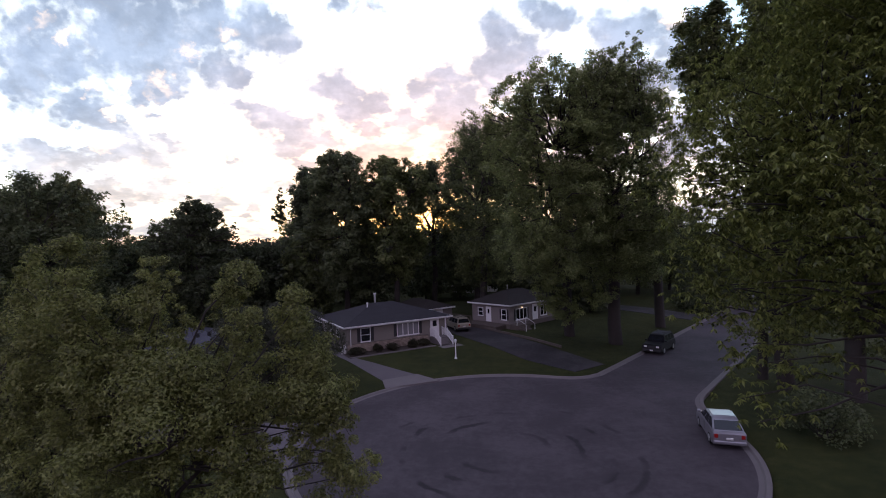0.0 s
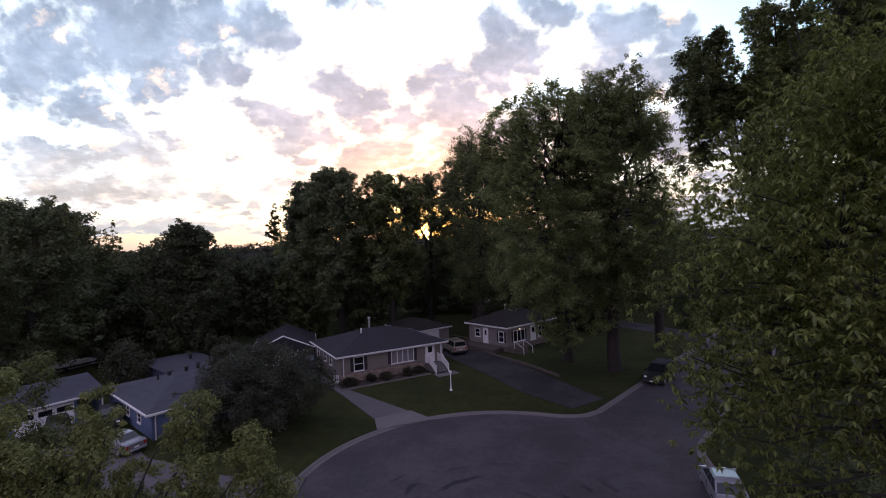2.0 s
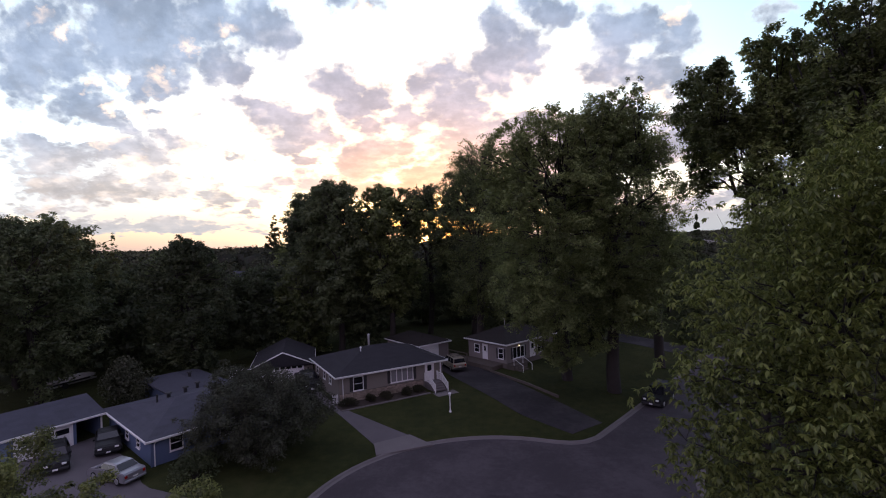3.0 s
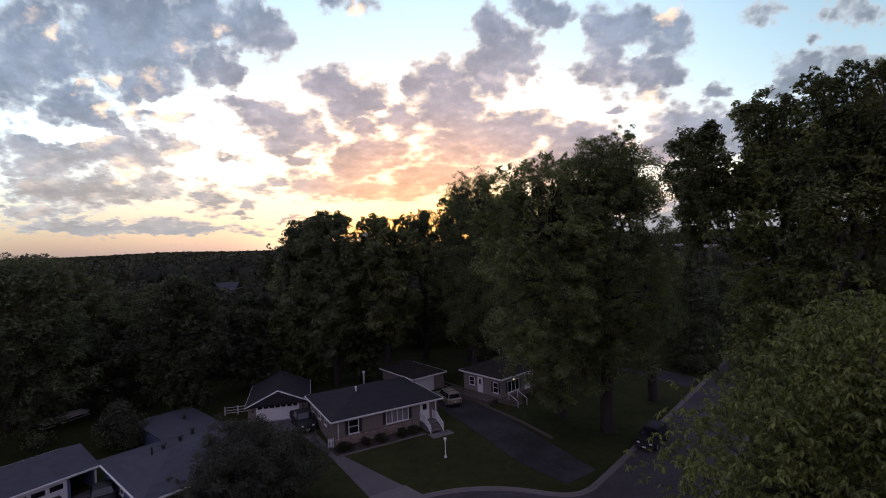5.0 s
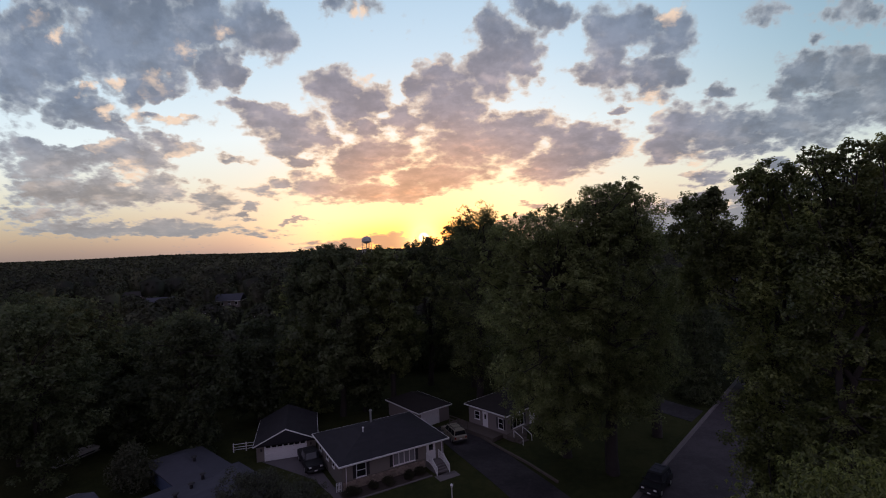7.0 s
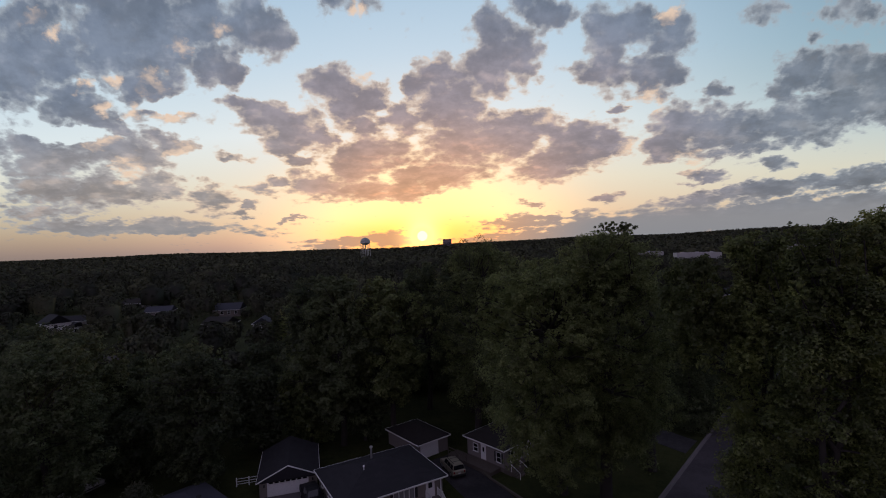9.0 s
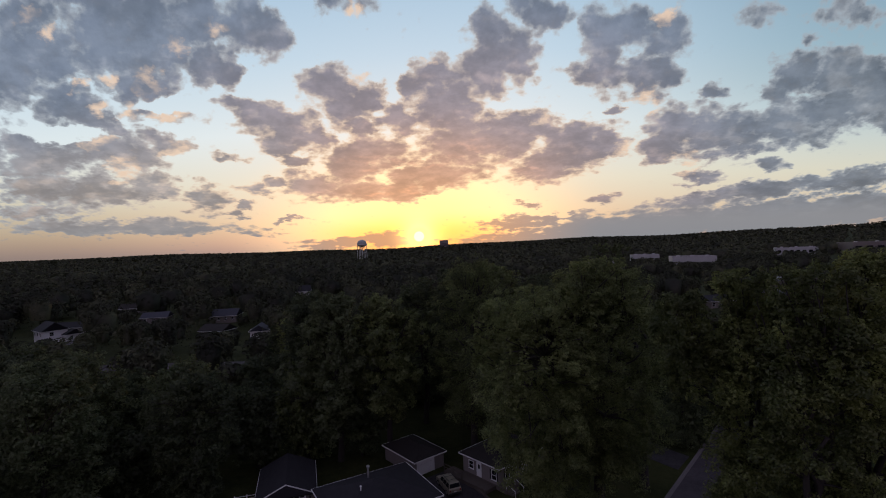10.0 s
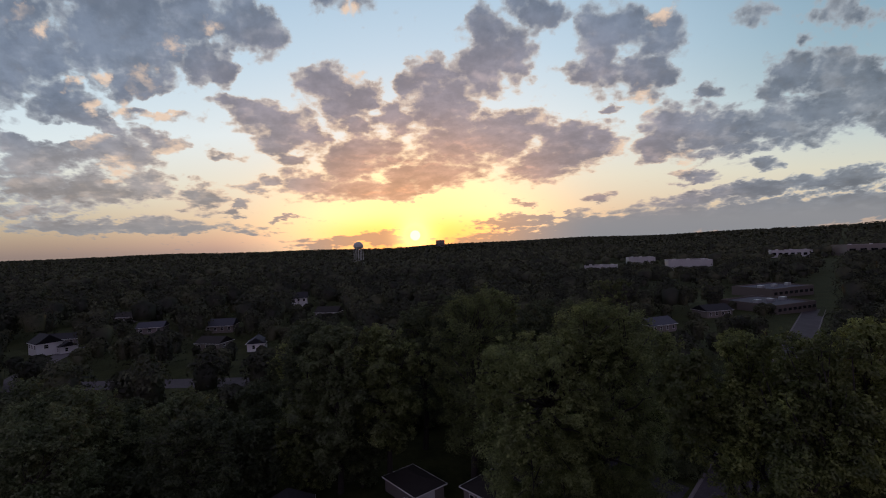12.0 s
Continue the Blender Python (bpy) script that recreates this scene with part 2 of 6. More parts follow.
    sky = k.mix(k.math("MULTIPLY", cover, 0.93), clear, cloud)
    # the sun, low over the horizon, and the glow round it
    disc = k.vec("DISTANCE", uv, (SUN_U, SUN_V, 0))
    ahead_only = k.math("GREATER_THAN", dy, 0.0)
    glow = k.math("MULTIPLY", k.math("POWER", k.span(disc, 0.085, 0.0, smooth=False), 3.0), 2.6)
    hot = k.math("MULTIPLY", k.span(disc, 0.012, 0.001), 9.0)
    sky = k.mix(k.math("MULTIPLY", glow, ahead_only), sky, (1.0, 0.62, 0.20, 1), "ADD")
    sky = k.mix(k.math("MULTIPLY", hot, ahead_only), sky, (1.0, 0.80, 0.42, 1), "ADD")
    # the eastern half lies in dusk
    dusk = k.span(dy, 0.15, -0.6)
    sky = k.mix(dusk, sky, k.mix(k.span(v, 0.0, 0.9), (0.40, 0.31, 0.43, 1), (0.27, 0.245, 0.375, 1)))
    sky = k.mix(k.math("LESS_THAN", dz, -0.02), sky, (0.02, 0.022, 0.02, 1))
    bg = k.add("ShaderNodeBackground")
    k.put(bg.inputs[0], sky)
    bg.inputs[1].default_value = 1.0
    k.put(k.add("ShaderNodeOutputWorld").inputs[0], bg.outputs[0])
    lamp = new("sun", bpy.data.lights.new("sun", "SUN"))
    lamp.data.energy, lamp.data.angle, lamp.data.color = 0.35, radians(0.6), (1.0, 0.48, 0.2)
    lamp.rotation_euler = SUN_DIR.to_track_quat("Z", "Y").to_euler()


build_sky()


# ---------------------------------------------------------------- materials
def material(name, colour, rough=0.8, metal=0.0, vary=0.25, scale=3.0, fine=40.0, bump=0.0, spec=0.4, island=0.0, coat=0.0):
    """A surface with variation at two scales and a little relief."""
    mat = bpy.data.materials.new(name)
    mat.use_nodes = True
    k = Nodes(mat.node_tree)
    p = mat.node_tree.nodes["Principled BSDF"]
    where = k.add("ShaderNodeTexCoord").outputs["Object"]
    big, small = k.noise(where, scale, 5.0, 0.6), k.noise(where, fine, 3.0, 0.6)
    f = k.math("ADD", k.math("MULTIPLY", k.math("SUBTRACT", big, 0.5), 2.0 * vary), k.math("MULTIPLY", k.math("SUBTRACT", small, 0.5), vary))
    if island:
        geo = k.add("ShaderNodeNewGeometry").outputs["Random Per Island"]
        one = k.add("ShaderNodeObjectInfo").outputs["Random"]
        f = k.math("ADD", f, k.math("MULTIPLY", k.math("SUBTRACT", geo, 0.5), island))
        f = k.math("ADD", f, k.math("MULTIPLY", k.math("SUBTRACT", one, 0.5), island))
    bright = k.math("MAXIMUM", k.math("ADD", f, 1.0), 0.2)
    tone = k.add("ShaderNodeCombineXYZ")
    for s in tone.inputs:
        k.put(s, bright)
    k.put(p.inputs["Base Color"], k.mix(1.0, (*colour, 1), tone.outputs[0], "MULTIPLY"))
    p.inputs["Roughness"].default_value, p.inputs["Metallic"].default_value = rough, metal
    p.inputs["Specular IOR Level"].default_value = spec
    p.inputs["Coat Weight"].default_value = coat
    if bump:
        b = k.add("ShaderNodeBump")
        b.inputs["Strength"].default_value, b.inputs["Distance"].default_value = bump, 0.02
        k.put(b.inputs["Height"], small)
        k.put(p.inputs["Normal"], b.outputs[0])
    return mat


def leaf_material(name, colour, warm, vary=0.5, through=0.38, patch_scale=0.45, single=0.45, contrast=1.0):
    mat = bpy.data.materials.new(name)
    mat.use_nodes = True
    k = Nodes(mat.node_tree)
    mat.node_tree.nodes.clear()
    geo = k.add("ShaderNodeNewGeometry")
    one = k.add("ShaderNodeObjectInfo").outputs["Random"]
    patch = k.noise(k.add("ShaderNodeTexCoord").outputs["Object"], patch_scale, 3.0, 0.6)
    f = k.math("ADD", k.math("MULTIPLY", geo.outputs["Random Per Island"], single), k.math("ADD", k.math("ADD", k.math("MULTIPLY", k.math("SUBTRACT", patch, 0.5), 0.6 * contrast), 0.3), k.math("MULTIPLY", one, 0.25)))
    col = k.mix(k.span(f, 0.3, 0.95), (*[c * (1 - vary) for c in colour], 1), (*warm, 1))
    d, tr, gl = k.add("ShaderNodeBsdfDiffuse"), k.add("ShaderNodeBsdfTranslucent"), k.add("ShaderNodeBsdfGlossy")
    k.put(d.inputs[0], col)
    k.put(tr.inputs[0], col)
    gl.inputs["Roughness"].default_value = 0.45
    gl.inputs[0].default_value = (0.6, 0.6, 0.6, 1)
    m1, m2 = k.add("ShaderNodeMixShader"), k.add("ShaderNodeMixShader")
    m1.inputs[0].default_value, m2.inputs[0].default_value = through, 0.03
    k.put(m1.inputs[1], d.outputs[0])
    k.put(m1.inputs[2], tr.outputs[0])
    k.put(m2.inputs[1], m1.outputs[0])
    k.put(m2.inputs[2], gl.outputs[0])
    k.put(k.add("ShaderNodeOutputMaterial").inputs[0], m2.outputs[0])
    return mat


def ground_material():
    """Mown grass with worn, mossy and dry patches."""
    mat = material("lawn", (0.055, 0.085, 0.024), 0.95, vary=0.0, spec=0.1)
    k = Nodes(mat.node_tree)
    p = mat.node_tree.nodes["Principled BSDF"]
    where = k.add("ShaderNodeTexCoord").outputs["Object"]
    a, b, c = k.noise(where, 0.12, 5.0, 0.6), k.noise(where, 1.3, 5.0, 0.65), k.noise(where, 18.0, 4.0, 0.7)
    f = k.math("ADD", k.math("MULTIPLY", a, 0.5), k.math("ADD", k.math("MULTIPLY", b, 0.35), k.math("MULTIPLY", c, 0.3)))
    col = k.ramp(f, [(0.38, (0.010, 0.013, 0.005)), (0.52, (0.021, 0.026, 0.008)), (0.64, (0.034, 0.038, 0.012)), (0.78, (0.048, 0.041, 0.020))])
    k.put(p.inputs["Base Color"], col)
    bmp = k.add("ShaderNodeBump")
    bmp.inputs["Strength"].default_value, bmp.inputs["Distance"].default_value = 0.7, 0.05
    k.put(bmp.inputs["Height"], c)
    k.put(p.inputs["Normal"], bmp.outputs[0])
    return mat


def asphalt_material(name, base, worn):
    """Old asphalt: stone grain, pale worn areas, darker seams and round tyre marks about the middle of the turning circle."""
    mat = material(name, base, 0.85, vary=0.0, spec=0.3)
    k = Nodes(mat.node_tree)
    p = mat.node_tree.nodes["Principled BSDF"]
    where = k.add("ShaderNodeTexCoord").outputs["Object"]
    a, c = k.noise(where, 0.22, 6.0, 0.65), k.noise(where, 45.0, 3.0, 0.7)
    b = k.noise(where, 2.4, 6.0, 0.7)
    f = k.math("ADD", k.math("MULTIPLY", a, 0.55), k.math("ADD", k.math("MULTIPLY", b, 0.3), k.math("MULTIPLY", c, 0.25)))
    col = k.mix(k.span(f, 0.46, 0.66), (*base, 1), (*worn, 1))
    rings = k.vec("DISTANCE", where, (CIRCLE.x - 0.6, CIRCLE.y - 2.2, 0))
    wave = k.math("SINE", k.math("MULTIPLY", k.math("ADD", rings, k.math("MULTIPLY", a, 1.6)), 4.2))
    mark = k.math("MULTIPLY", k.span(wave, 0.55, 0.98), k.math("MULTIPLY", k.span(rings, 1.5, 3.2), k.span(rings, 8.6, 6.2)))
    mark = k.math("MULTIPLY", mark, k.math("MULTIPLY", k.span(k.noise(where, 0.33, 2.0), 0.46, 0.58), k.span(k.math("SUBTRACT", k.noise(where, 0.16, 1.0), 0.5), -0.06, 0.04)))
    col = k.mix(k.math("MULTIPLY", mark, 0.95), col, (base[0] * 0.38, base[1] * 0.38, base[2] * 0.40, 1))
    k.put(p.inputs["Base Color"], col)
    bmp = k.add("ShaderNodeBump")
    bmp.inputs["Strength"].default_value, bmp.inputs["Distance"].default_value = 0.4, 0.01
    k.put(bmp.inputs["Height"], c)
    k.put(p.inputs["Normal"], bmp.outputs[0])
    return mat


CIRCLE, RADIUS = Vector((3.0, 27.8, 0)), 12.4      # the turning circle
ALONG, ACROSS = Vector((0.665, 0.747, 0)), Vector((0.747, -0.665, 0))
HALF_ROAD, ROAD_SHIFT = 3.9, 2.9                   # half the street's width and its offset from the circle's middle

LAWN = ground_material()
ASPHALT = asphalt_material("street_asphalt", (0.036, 0.0300, 0.0350), (0.062, 0.052, 0.059))
DRIVE_DARK = asphalt_material("drive_asphalt", (0.015, 0.014, 0.016), (0.042, 0.037, 0.041))
DRIVE = material("drive_concrete", (0.086, 0.076, 0.083), 0.9, vary=0.25, scale=0.6, fine=25, bump=0.3)
CONCRETE = material("concrete", (0.120, 0.107, 0.109), 0.9, vary=0.18, scale=0.8, fine=25, bump=0.3)
SHINGLE = material("grey_shingle", (0.018, 0.0175, 0.022), 0.9, vary=0.22, scale=1.5, fine=12, bump=0.5, island=0.25)
SHINGLE_BLUE = material("blue_grey_shingle", (0.048, 0.050, 0.066), 0.9, vary=0.22, scale=1.5, fine=12, bump=0.5, island=0.2)
SHINGLE_BROWN = material("brown_shingle", (0.018, 0.015, 0.014), 0.9, vary=0.22, scale=1.5, fine=12, bump=0.5, island=0.2)
WHITE = material("white_paint", (0.64, 0.64, 0.64), 0.5, vary=0.06, scale=1.5, fine=30)
SIDING_TAN = material("tan_siding", (0.170, 0.153, 0.136), 0.7, vary=0.08, scale=1.0, fine=20)
SIDING_PINK = material("greyish_siding", (0.175, 0.155, 0.148), 0.7, vary=0.08, scale=1.0, fine=20)
SIDING_BLUE = material("blue_siding", (0.080, 0.112, 0.190), 0.7, vary=0.08, scale=1.0, fine=20)
BRICK_DARK = material("dark_foundation", (0.10, 0.085, 0.075), 0.9, vary=0.3, scale=4, fine=25)
STONE = material("veneer_stone", (0.19, 0.155, 0.125), 0.85, vary=0.35, scale=3, fine=30, bump=0.4, island=0.7)
CURTAIN = material("curtained_glass", (0.20, 0.20, 0.21), 0.12, vary=0.1, scale=6, fine=20, spec=0.5)
GLASS = material("window_glass", (0.012, 0.014, 0.018), 0.06, vary=0.05, spec=0.6)
DARK = material("dark_trim", (0.018, 0.018, 0.020), 0.6, vary=0.1)
METAL = material("galvanised", (0.45, 0.45, 0.46), 0.4, metal=0.8, vary=0.12)
TIMBER = material("weathered_timber", (0.080, 0.066, 0.056), 0.9, vary=0.3, scale=2, fine=30, bump=0.4)
BARK = material("bark", (0.030, 0.026, 0.023), 0.95, vary=0.35, scale=1.5, fine=14, bump=0.8)
LEAF_ASH = leaf_material("ash_leaves", (0.090, 0.116, 0.032), (0.206, 0.232, 0.060))
LEAF_YOUNG = leaf_material("young_ash_leaves", (0.090, 0.108, 0.034), (0.188, 0.204, 0.060))
LEAF_DARK = leaf_material("dark_leaves", (0.074, 0.094, 0.046), (0.130, 0.156, 0.070), single=0.25, contrast=1.5)
LEAF_MID = leaf_material("maple_leaves", (0.114, 0.143, 0.054), (0.222, 0.258, 0.090), single=0.22, contrast=1.6)
LEAF_TALL = leaf_material("cottonwood_leaves", (0.122, 0.150, 0.054), (0.260, 0.296, 0.090), through=0.42, single=0.22, contrast=1.6)
LEAF_GREY = leaf_material("grey_leaves", (0.050, 0.056, 0.036), (0.088, 0.094, 0.058))
LEAF_BUSH = leaf_material("bush_leaves", (0.040, 0.050, 0.022), (0.070, 0.060, 0.035))


# ---------------------------------------------------------------- mesh helpers
def link(name, bm, mat, parent=None, label="", smooth=False):
    mesh = bpy.data.meshes.new(name)
    bm.to_mesh(mesh)
    bm.free()
    mesh.materials.append(mat)
    if smooth:
        for poly in mesh.polygons:
            poly.use_smooth = True
    ob = new(name, mesh)
    if parent is not None:
        ob.parent = parent
    if label:
        ob["label"] = label
    return ob


def part(name, bm, mat, parent, label="", smooth=False):
    return link(name, bm, mat, parent, label, smooth)


def thing(name, m, label, category, group="", kind=""):
    ob = new(name)
    ob.matrix_basis = m
    return tagged(ob, label, category, group, kind)


def add_box(bm, lo, hi, bevel=0.0):
    lo, hi = Vector(lo), Vector(hi)
    made = bmesh.ops.create_cube(bm, size=1.0, matrix=Matrix.Translation((lo + hi) / 2) @ Matrix.Diagonal((*(hi - lo), 1)))
    if bevel:
        edges = list({e for v in made["verts"] for e in v.link_edges})
        bmesh.ops.bevel(bm, geom=edges, offset=bevel, segments=1, affect="EDGES")
    return bm


def box(lo, hi, bevel=0.0):
    return add_box(bmesh.new(), lo, hi, bevel)


def add_tube(bm, a, b, ra, rb, sides=8, caps=True):
    a, b = Vector(a), Vector(b)
    axis = (b - a).normalized()
    side = axis.orthogonal().normalized()
    up = axis.cross(side)
    rings = []
    for p, r in ((a, ra), (b, rb)):
        rings.append([bm.verts.new(p + r * (math.cos(2 * math.pi * i / sides) * side + math.sin(2 * math.pi * i / sides) * up)) for i in range(sides)])
    for i in range(sides):
        bm.faces.new((rings[0][i], rings[0][(i + 1) % sides], rings[1][(i + 1) % sides], rings[1][i]))
    if caps:
        bm.faces.new(rings[0][::-1])
        bm.faces.new(rings[1])
    return bm


def tube(a, b, ra, rb=None, sides=8):
    return add_tube(bmesh.new(), a, b, ra, ra if rb is None else rb, sides)


def add_prism(bm, points, move):
    """A flat outline pushed along move into a solid."""
    move = Vector(move)
    low = [bm.verts.new(p) for p in points]
    high = [bm.verts.new(Vector(p) + move) for p in points]
    n = len(low)
    bm.faces.new(low[::-1])
    bm.faces.new(high)
    for i in range(n):
        bm.faces.new((low[i], low[(i + 1) % n], high[(i + 1) % n], high[i]))
    bmesh.ops.recalc_face_normals(bm, faces=bm.faces)
    return bm


def prism(points, move):
    return add_prism(bmesh.new(), points, move)


def mesh_from_arrays(name, verts, quads, mat):
    """A mesh straight from arrays, for leaves and other stuff in bulk."""
    mesh = bpy.data.meshes.new(name)
    verts, quads = np.asarray(verts, np.float32), np.asarray(quads, np.int32)
    mesh.vertices.add(len(verts))
    mesh.vertices.foreach_set("co", verts.ravel())
    mesh.loops.add(quads.size)
    mesh.loops.foreach_set("vertex_index", quads.ravel())
    mesh.polygons.add(len(quads))
    mesh.polygons.foreach_set("loop_start", np.arange(0, quads.size, quads.shape[1], dtype=np.int32))
    mesh.polygons.foreach_set("loop_total", np.full(len(quads), quads.shape[1], np.int32))
    mesh.update(calc_edges=True)
    mesh.materials.append(mat)
    return mesh


# ---------------------------------------------------------------- the ground and the street
def smooth_min(a, b, k):
    h = np.clip(0.5 + 0.5 * (b - a) / k, 0, 1)
    return b * (1 - h) + a * h - k * h * (1 - h)


def road_gap(x, y):
    """Signed distance to the street's edge: negative on the street."""
    rx, ry = x - CIRCLE.x, y - CIRCLE.y
    ring = np.hypot(rx, ry) - RADIUS
    s = rx * ALONG.x + ry * ALONG.y
    side = rx * ACROSS.x + ry * ACROSS.y - ROAD_SHIFT
    strip = np.maximum(np.abs(side) - HALF_ROAD, -s)
    return smooth_min(ring, strip, 3.2)


def hill(x, y):
    """The far country: a ridge in the north-west and gentle swells."""
    d = np.hypot(x, y)
    far = np.clip((d - 500) / 2200, 0, 1) ** 1.3
    bearing = np.arctan2(x, y)
    rise = 2 + 42 * np.clip((bearing + 0.05) / 0.85, 0, 1.2) + 5 * np.sin(bearing * 9.0) + 3 * np.sin(bearing * 23.0 + 1.0)
    return far * rise


def ground_z(x, y):
    x, y = np.asarray(x, float), np.asarray(y, float)
    gap = road_gap(x, y)
    up = np.clip(gap / 11.0, 0, 1)
    rise = 0.1 + 0.40 * up * up * (3 - 2 * up)
    edge = np.clip((gap - 0.25) / 0.2, 0, 1)
    return -0.2 + (rise + 0.2) * edge + hill(x, y)


def z_at(x, y):
    return float(ground_z(x, y))


def build_ground():
    near = np.arange(-64, 76.1, 1.0)
    out = 76 + np.cumsum(1.2 * 1.115 ** np.arange(54))
    xs = np.concatenate([-(out[::-1] - 12), near, out])
    ys = np.concatenate([-(out[::-1][20:] - 70), np.arange(-6, 110, 1.0), 34 + out])
    gx, gy = np.meshgrid(xs, ys)
    verts = np.stack([gx, gy, ground_z(gx, gy)], -1).reshape(-1, 3)
    w, h = len(xs), len(ys)
    i = (np.arange(h - 1)[:, None] * w + np.arange(w - 1)).ravel()
    ob = new("ground", mesh_from_arrays("ground", verts, np.stack([i, i + 1, i + w + 1, i + w], -1), LAWN))
    tagged(ob, "dark green mown lawn and land reaching the horizon", "ground", kind="structure")
    for poly in ob.data.polygons:
        poly.use_smooth = True


def root(origin, way, start):
    """The distance from origin along way at which the street ends."""
    a, b = start, start
    while road_gap(origin.x + way.x * b, origin.y + way.y * b) < 0 and b < 60:
        a, b = b, b + 0.5
    for _ in range(30):
        m = (a + b) / 2
        if road_gap(origin.x + way.x * m, origin.y + way.y * m) < 0:
            a = m
        else:
            b = m
    return origin + way * b


def street_outline():
    """The street's edge, from the far left kerb round the circle to the far right kerb."""
    left, ring, right = [], [], []
    for s in np.arange(19.0, 260.0, 1.0):
        mid = CIRCLE + ALONG * s + ACROSS * ROAD_SHIFT
        left.append(root(mid, -ACROSS, 0.5))
        right.append(root(mid, ACROSS, 0.5))
    heading = math.atan2(ALONG.y, ALONG.x)
    for a in np.arange(0, 2 * math.pi, radians(2)):
        p = root(CIRCLE, Vector((math.cos(heading + a), math.sin(heading + a), 0)), 1.0)
        if (p - CIRCLE).dot(ALONG) < 18.6:
            ring.append(p)
    return left[::-1] + ring + right


def build_street():
    edge = street_outline()
    bm = bmesh.new()
    n = len(edge)
    # quads between opposite edges for the street, a fan for the circle
    verts = [bm.verts.new((p.x, p.y, 0.0)) for p in edge]
    lefts = sum(1 for p in edge[: n // 2] if (p - CIRCLE).dot(ALONG) >= 18.9)
    for i in range(lefts - 1):
        bm.faces.new((verts[i], verts[i + 1], verts[n - 2 - i], verts[n - 1 - i]))
    hub = bm.verts.new((CIRCLE.x, CIRCLE.y, 0.03))
    inner = verts[lefts - 1 : n - lefts + 1]
    for a, b in zip(inner, inner[1:] + inner[:1]):
        bm.faces.new((a, b, hub))
    bmesh.ops.recalc_face_normals(bm, faces=bm.faces)
    road = link("road", bm, ASPHALT)
    if sum(p.normal.z for p in road.data.polygons) < 0:
        road.data.flip_normals()
    tagged(road, "worn grey asphalt cul-de-sac with round tyre marks", "road", kind="structure")
    # kerb: gutter pan and rolled edge, one section swept along the edge
    section = [(-0.22, -0.02), (-0.22, 0.006), (0.0, 0.012), (0.08, 0.115), (0.24, 0.13), (0.29, 0.11), (0.29, -0.3)]
    bm = bmesh.new()
    rows = []
    for i, p in enumerate(edge):
        along = (edge[min(i + 1, n - 1)] - edge[max(i - 1, 0)]).normalized()
        out = Vector((along.y, -along.x, 0))
        if road_gap(p.x + out.x, p.y + out.y) < 0:
            out = -out
        rows.append([bm.verts.new((p.x + out.x * o, p.y + out.y * o, z)) for o, z in section])
    for a, b in zip(rows, rows[1:]):
        for j in range(len(section) - 1):
            bm.faces.new((a[j], a[j + 1], b[j + 1], b[j]))
    bmesh.ops.recalc_face_normals(bm, faces=bm.faces)
    tagged(link("kerb", bm, CONCRETE), "pale grey concrete kerb and gutter along the street", "kerb", kind="structure")


def paving(name, left, right, mat, label, steps=14, lift=0.03, category="driveway"):
    """A paved strip between two lines, laid on the ground."""
    def line(points, f):
        seg = [math.dist(a, b) for a, b in zip(points, points[1:])]
        d = f * sum(seg)
        for a, b, s in zip(points, points[1:], seg):
            if d <= s + 1e-6:
                return Vector(a).lerp(Vector(b), d / s)
            d -= s
        return Vector(points[-1])
    bm, rows, across = bmesh.new(), [], 8
    for i in range(steps + 1):
        a, b = line(left, i / steps), line(right, i / steps)
        row = []
        for j in range(across + 1):
            p = a.lerp(b, j / across)
            row.append(bm.verts.new((p.x, p.y, max(z_at(p.x, p.y), 0.09) + lift)))
        rows.append(row)
    faces = [bm.faces.new((a[j], a[j + 1], b[j + 1], b[j])) for a, b in zip(rows, rows[1:]) for j in range(across)]
    bmesh.ops.recalc_face_normals(bm, faces=faces)
    if sum(f.normal.z for f in faces) < 0:
        bmesh.ops.reverse_faces(bm, faces=faces)
    rim = bmesh.ops.extrude_edge_only(bm, edges=[e for e in bm.edges if e.is_boundary])
    for v in rim["geom"]:
        if isinstance(v, bmesh.types.BMVert):
            v.co.z -= 0.3
    return tagged(link(name, bm, mat), label, category, kind="structure")


build_ground()
build_street()
paving("driveway_apron", [(-5.6, 37.3), (-6.1, 39.4)], [(-1.3, 39.0), (-3.3, 41.0)], CONCRETE, "pale concrete apron where a driveway meets the street", 4, lift=0.04, category="apron")
paving("driveway", [(-5.0, 37.7), (-11.4, 46.9), (-14.6, 51.0), (-21.9, 55.6)], [(-1.9, 39.6), (-9.6, 46.2), (-12.0, 49.2), (-16.9, 57.2)], DRIVE,
       "grey concrete driveway running up to the garage", 20)
paving("driveway", [(10.2, 40.3), (6.6, 44.6), (-0.1, 58.0), (-2.6, 63.6)], [(13.4, 42.5), (8.2, 52.4), (3.7, 62.4), (1.6, 66.5)], DRIVE_DARK,
       "dark asphalt driveway between two houses", 20)
paving("driveway", [(-8.8, 23.6), (-16.0, 26.5), (-25.0, 29.8), (-33.2, 35.6)], [(-8.9, 30.2), (-14.0, 30.2), (-20.5, 32.6), (-23.6, 36.2), (-30.4, 41.6)], DRIVE,
       "wide cracked concrete driveway in front of a garage", 20)
paving("driveway", [(32.6, 64.0), (28.5, 69.5), (24.0, 76.0)], [(36.2, 67.8), (32.6, 72.6), (28.0, 79.0)], DRIVE_DARK, "dark asphalt driveway off the street", 8)


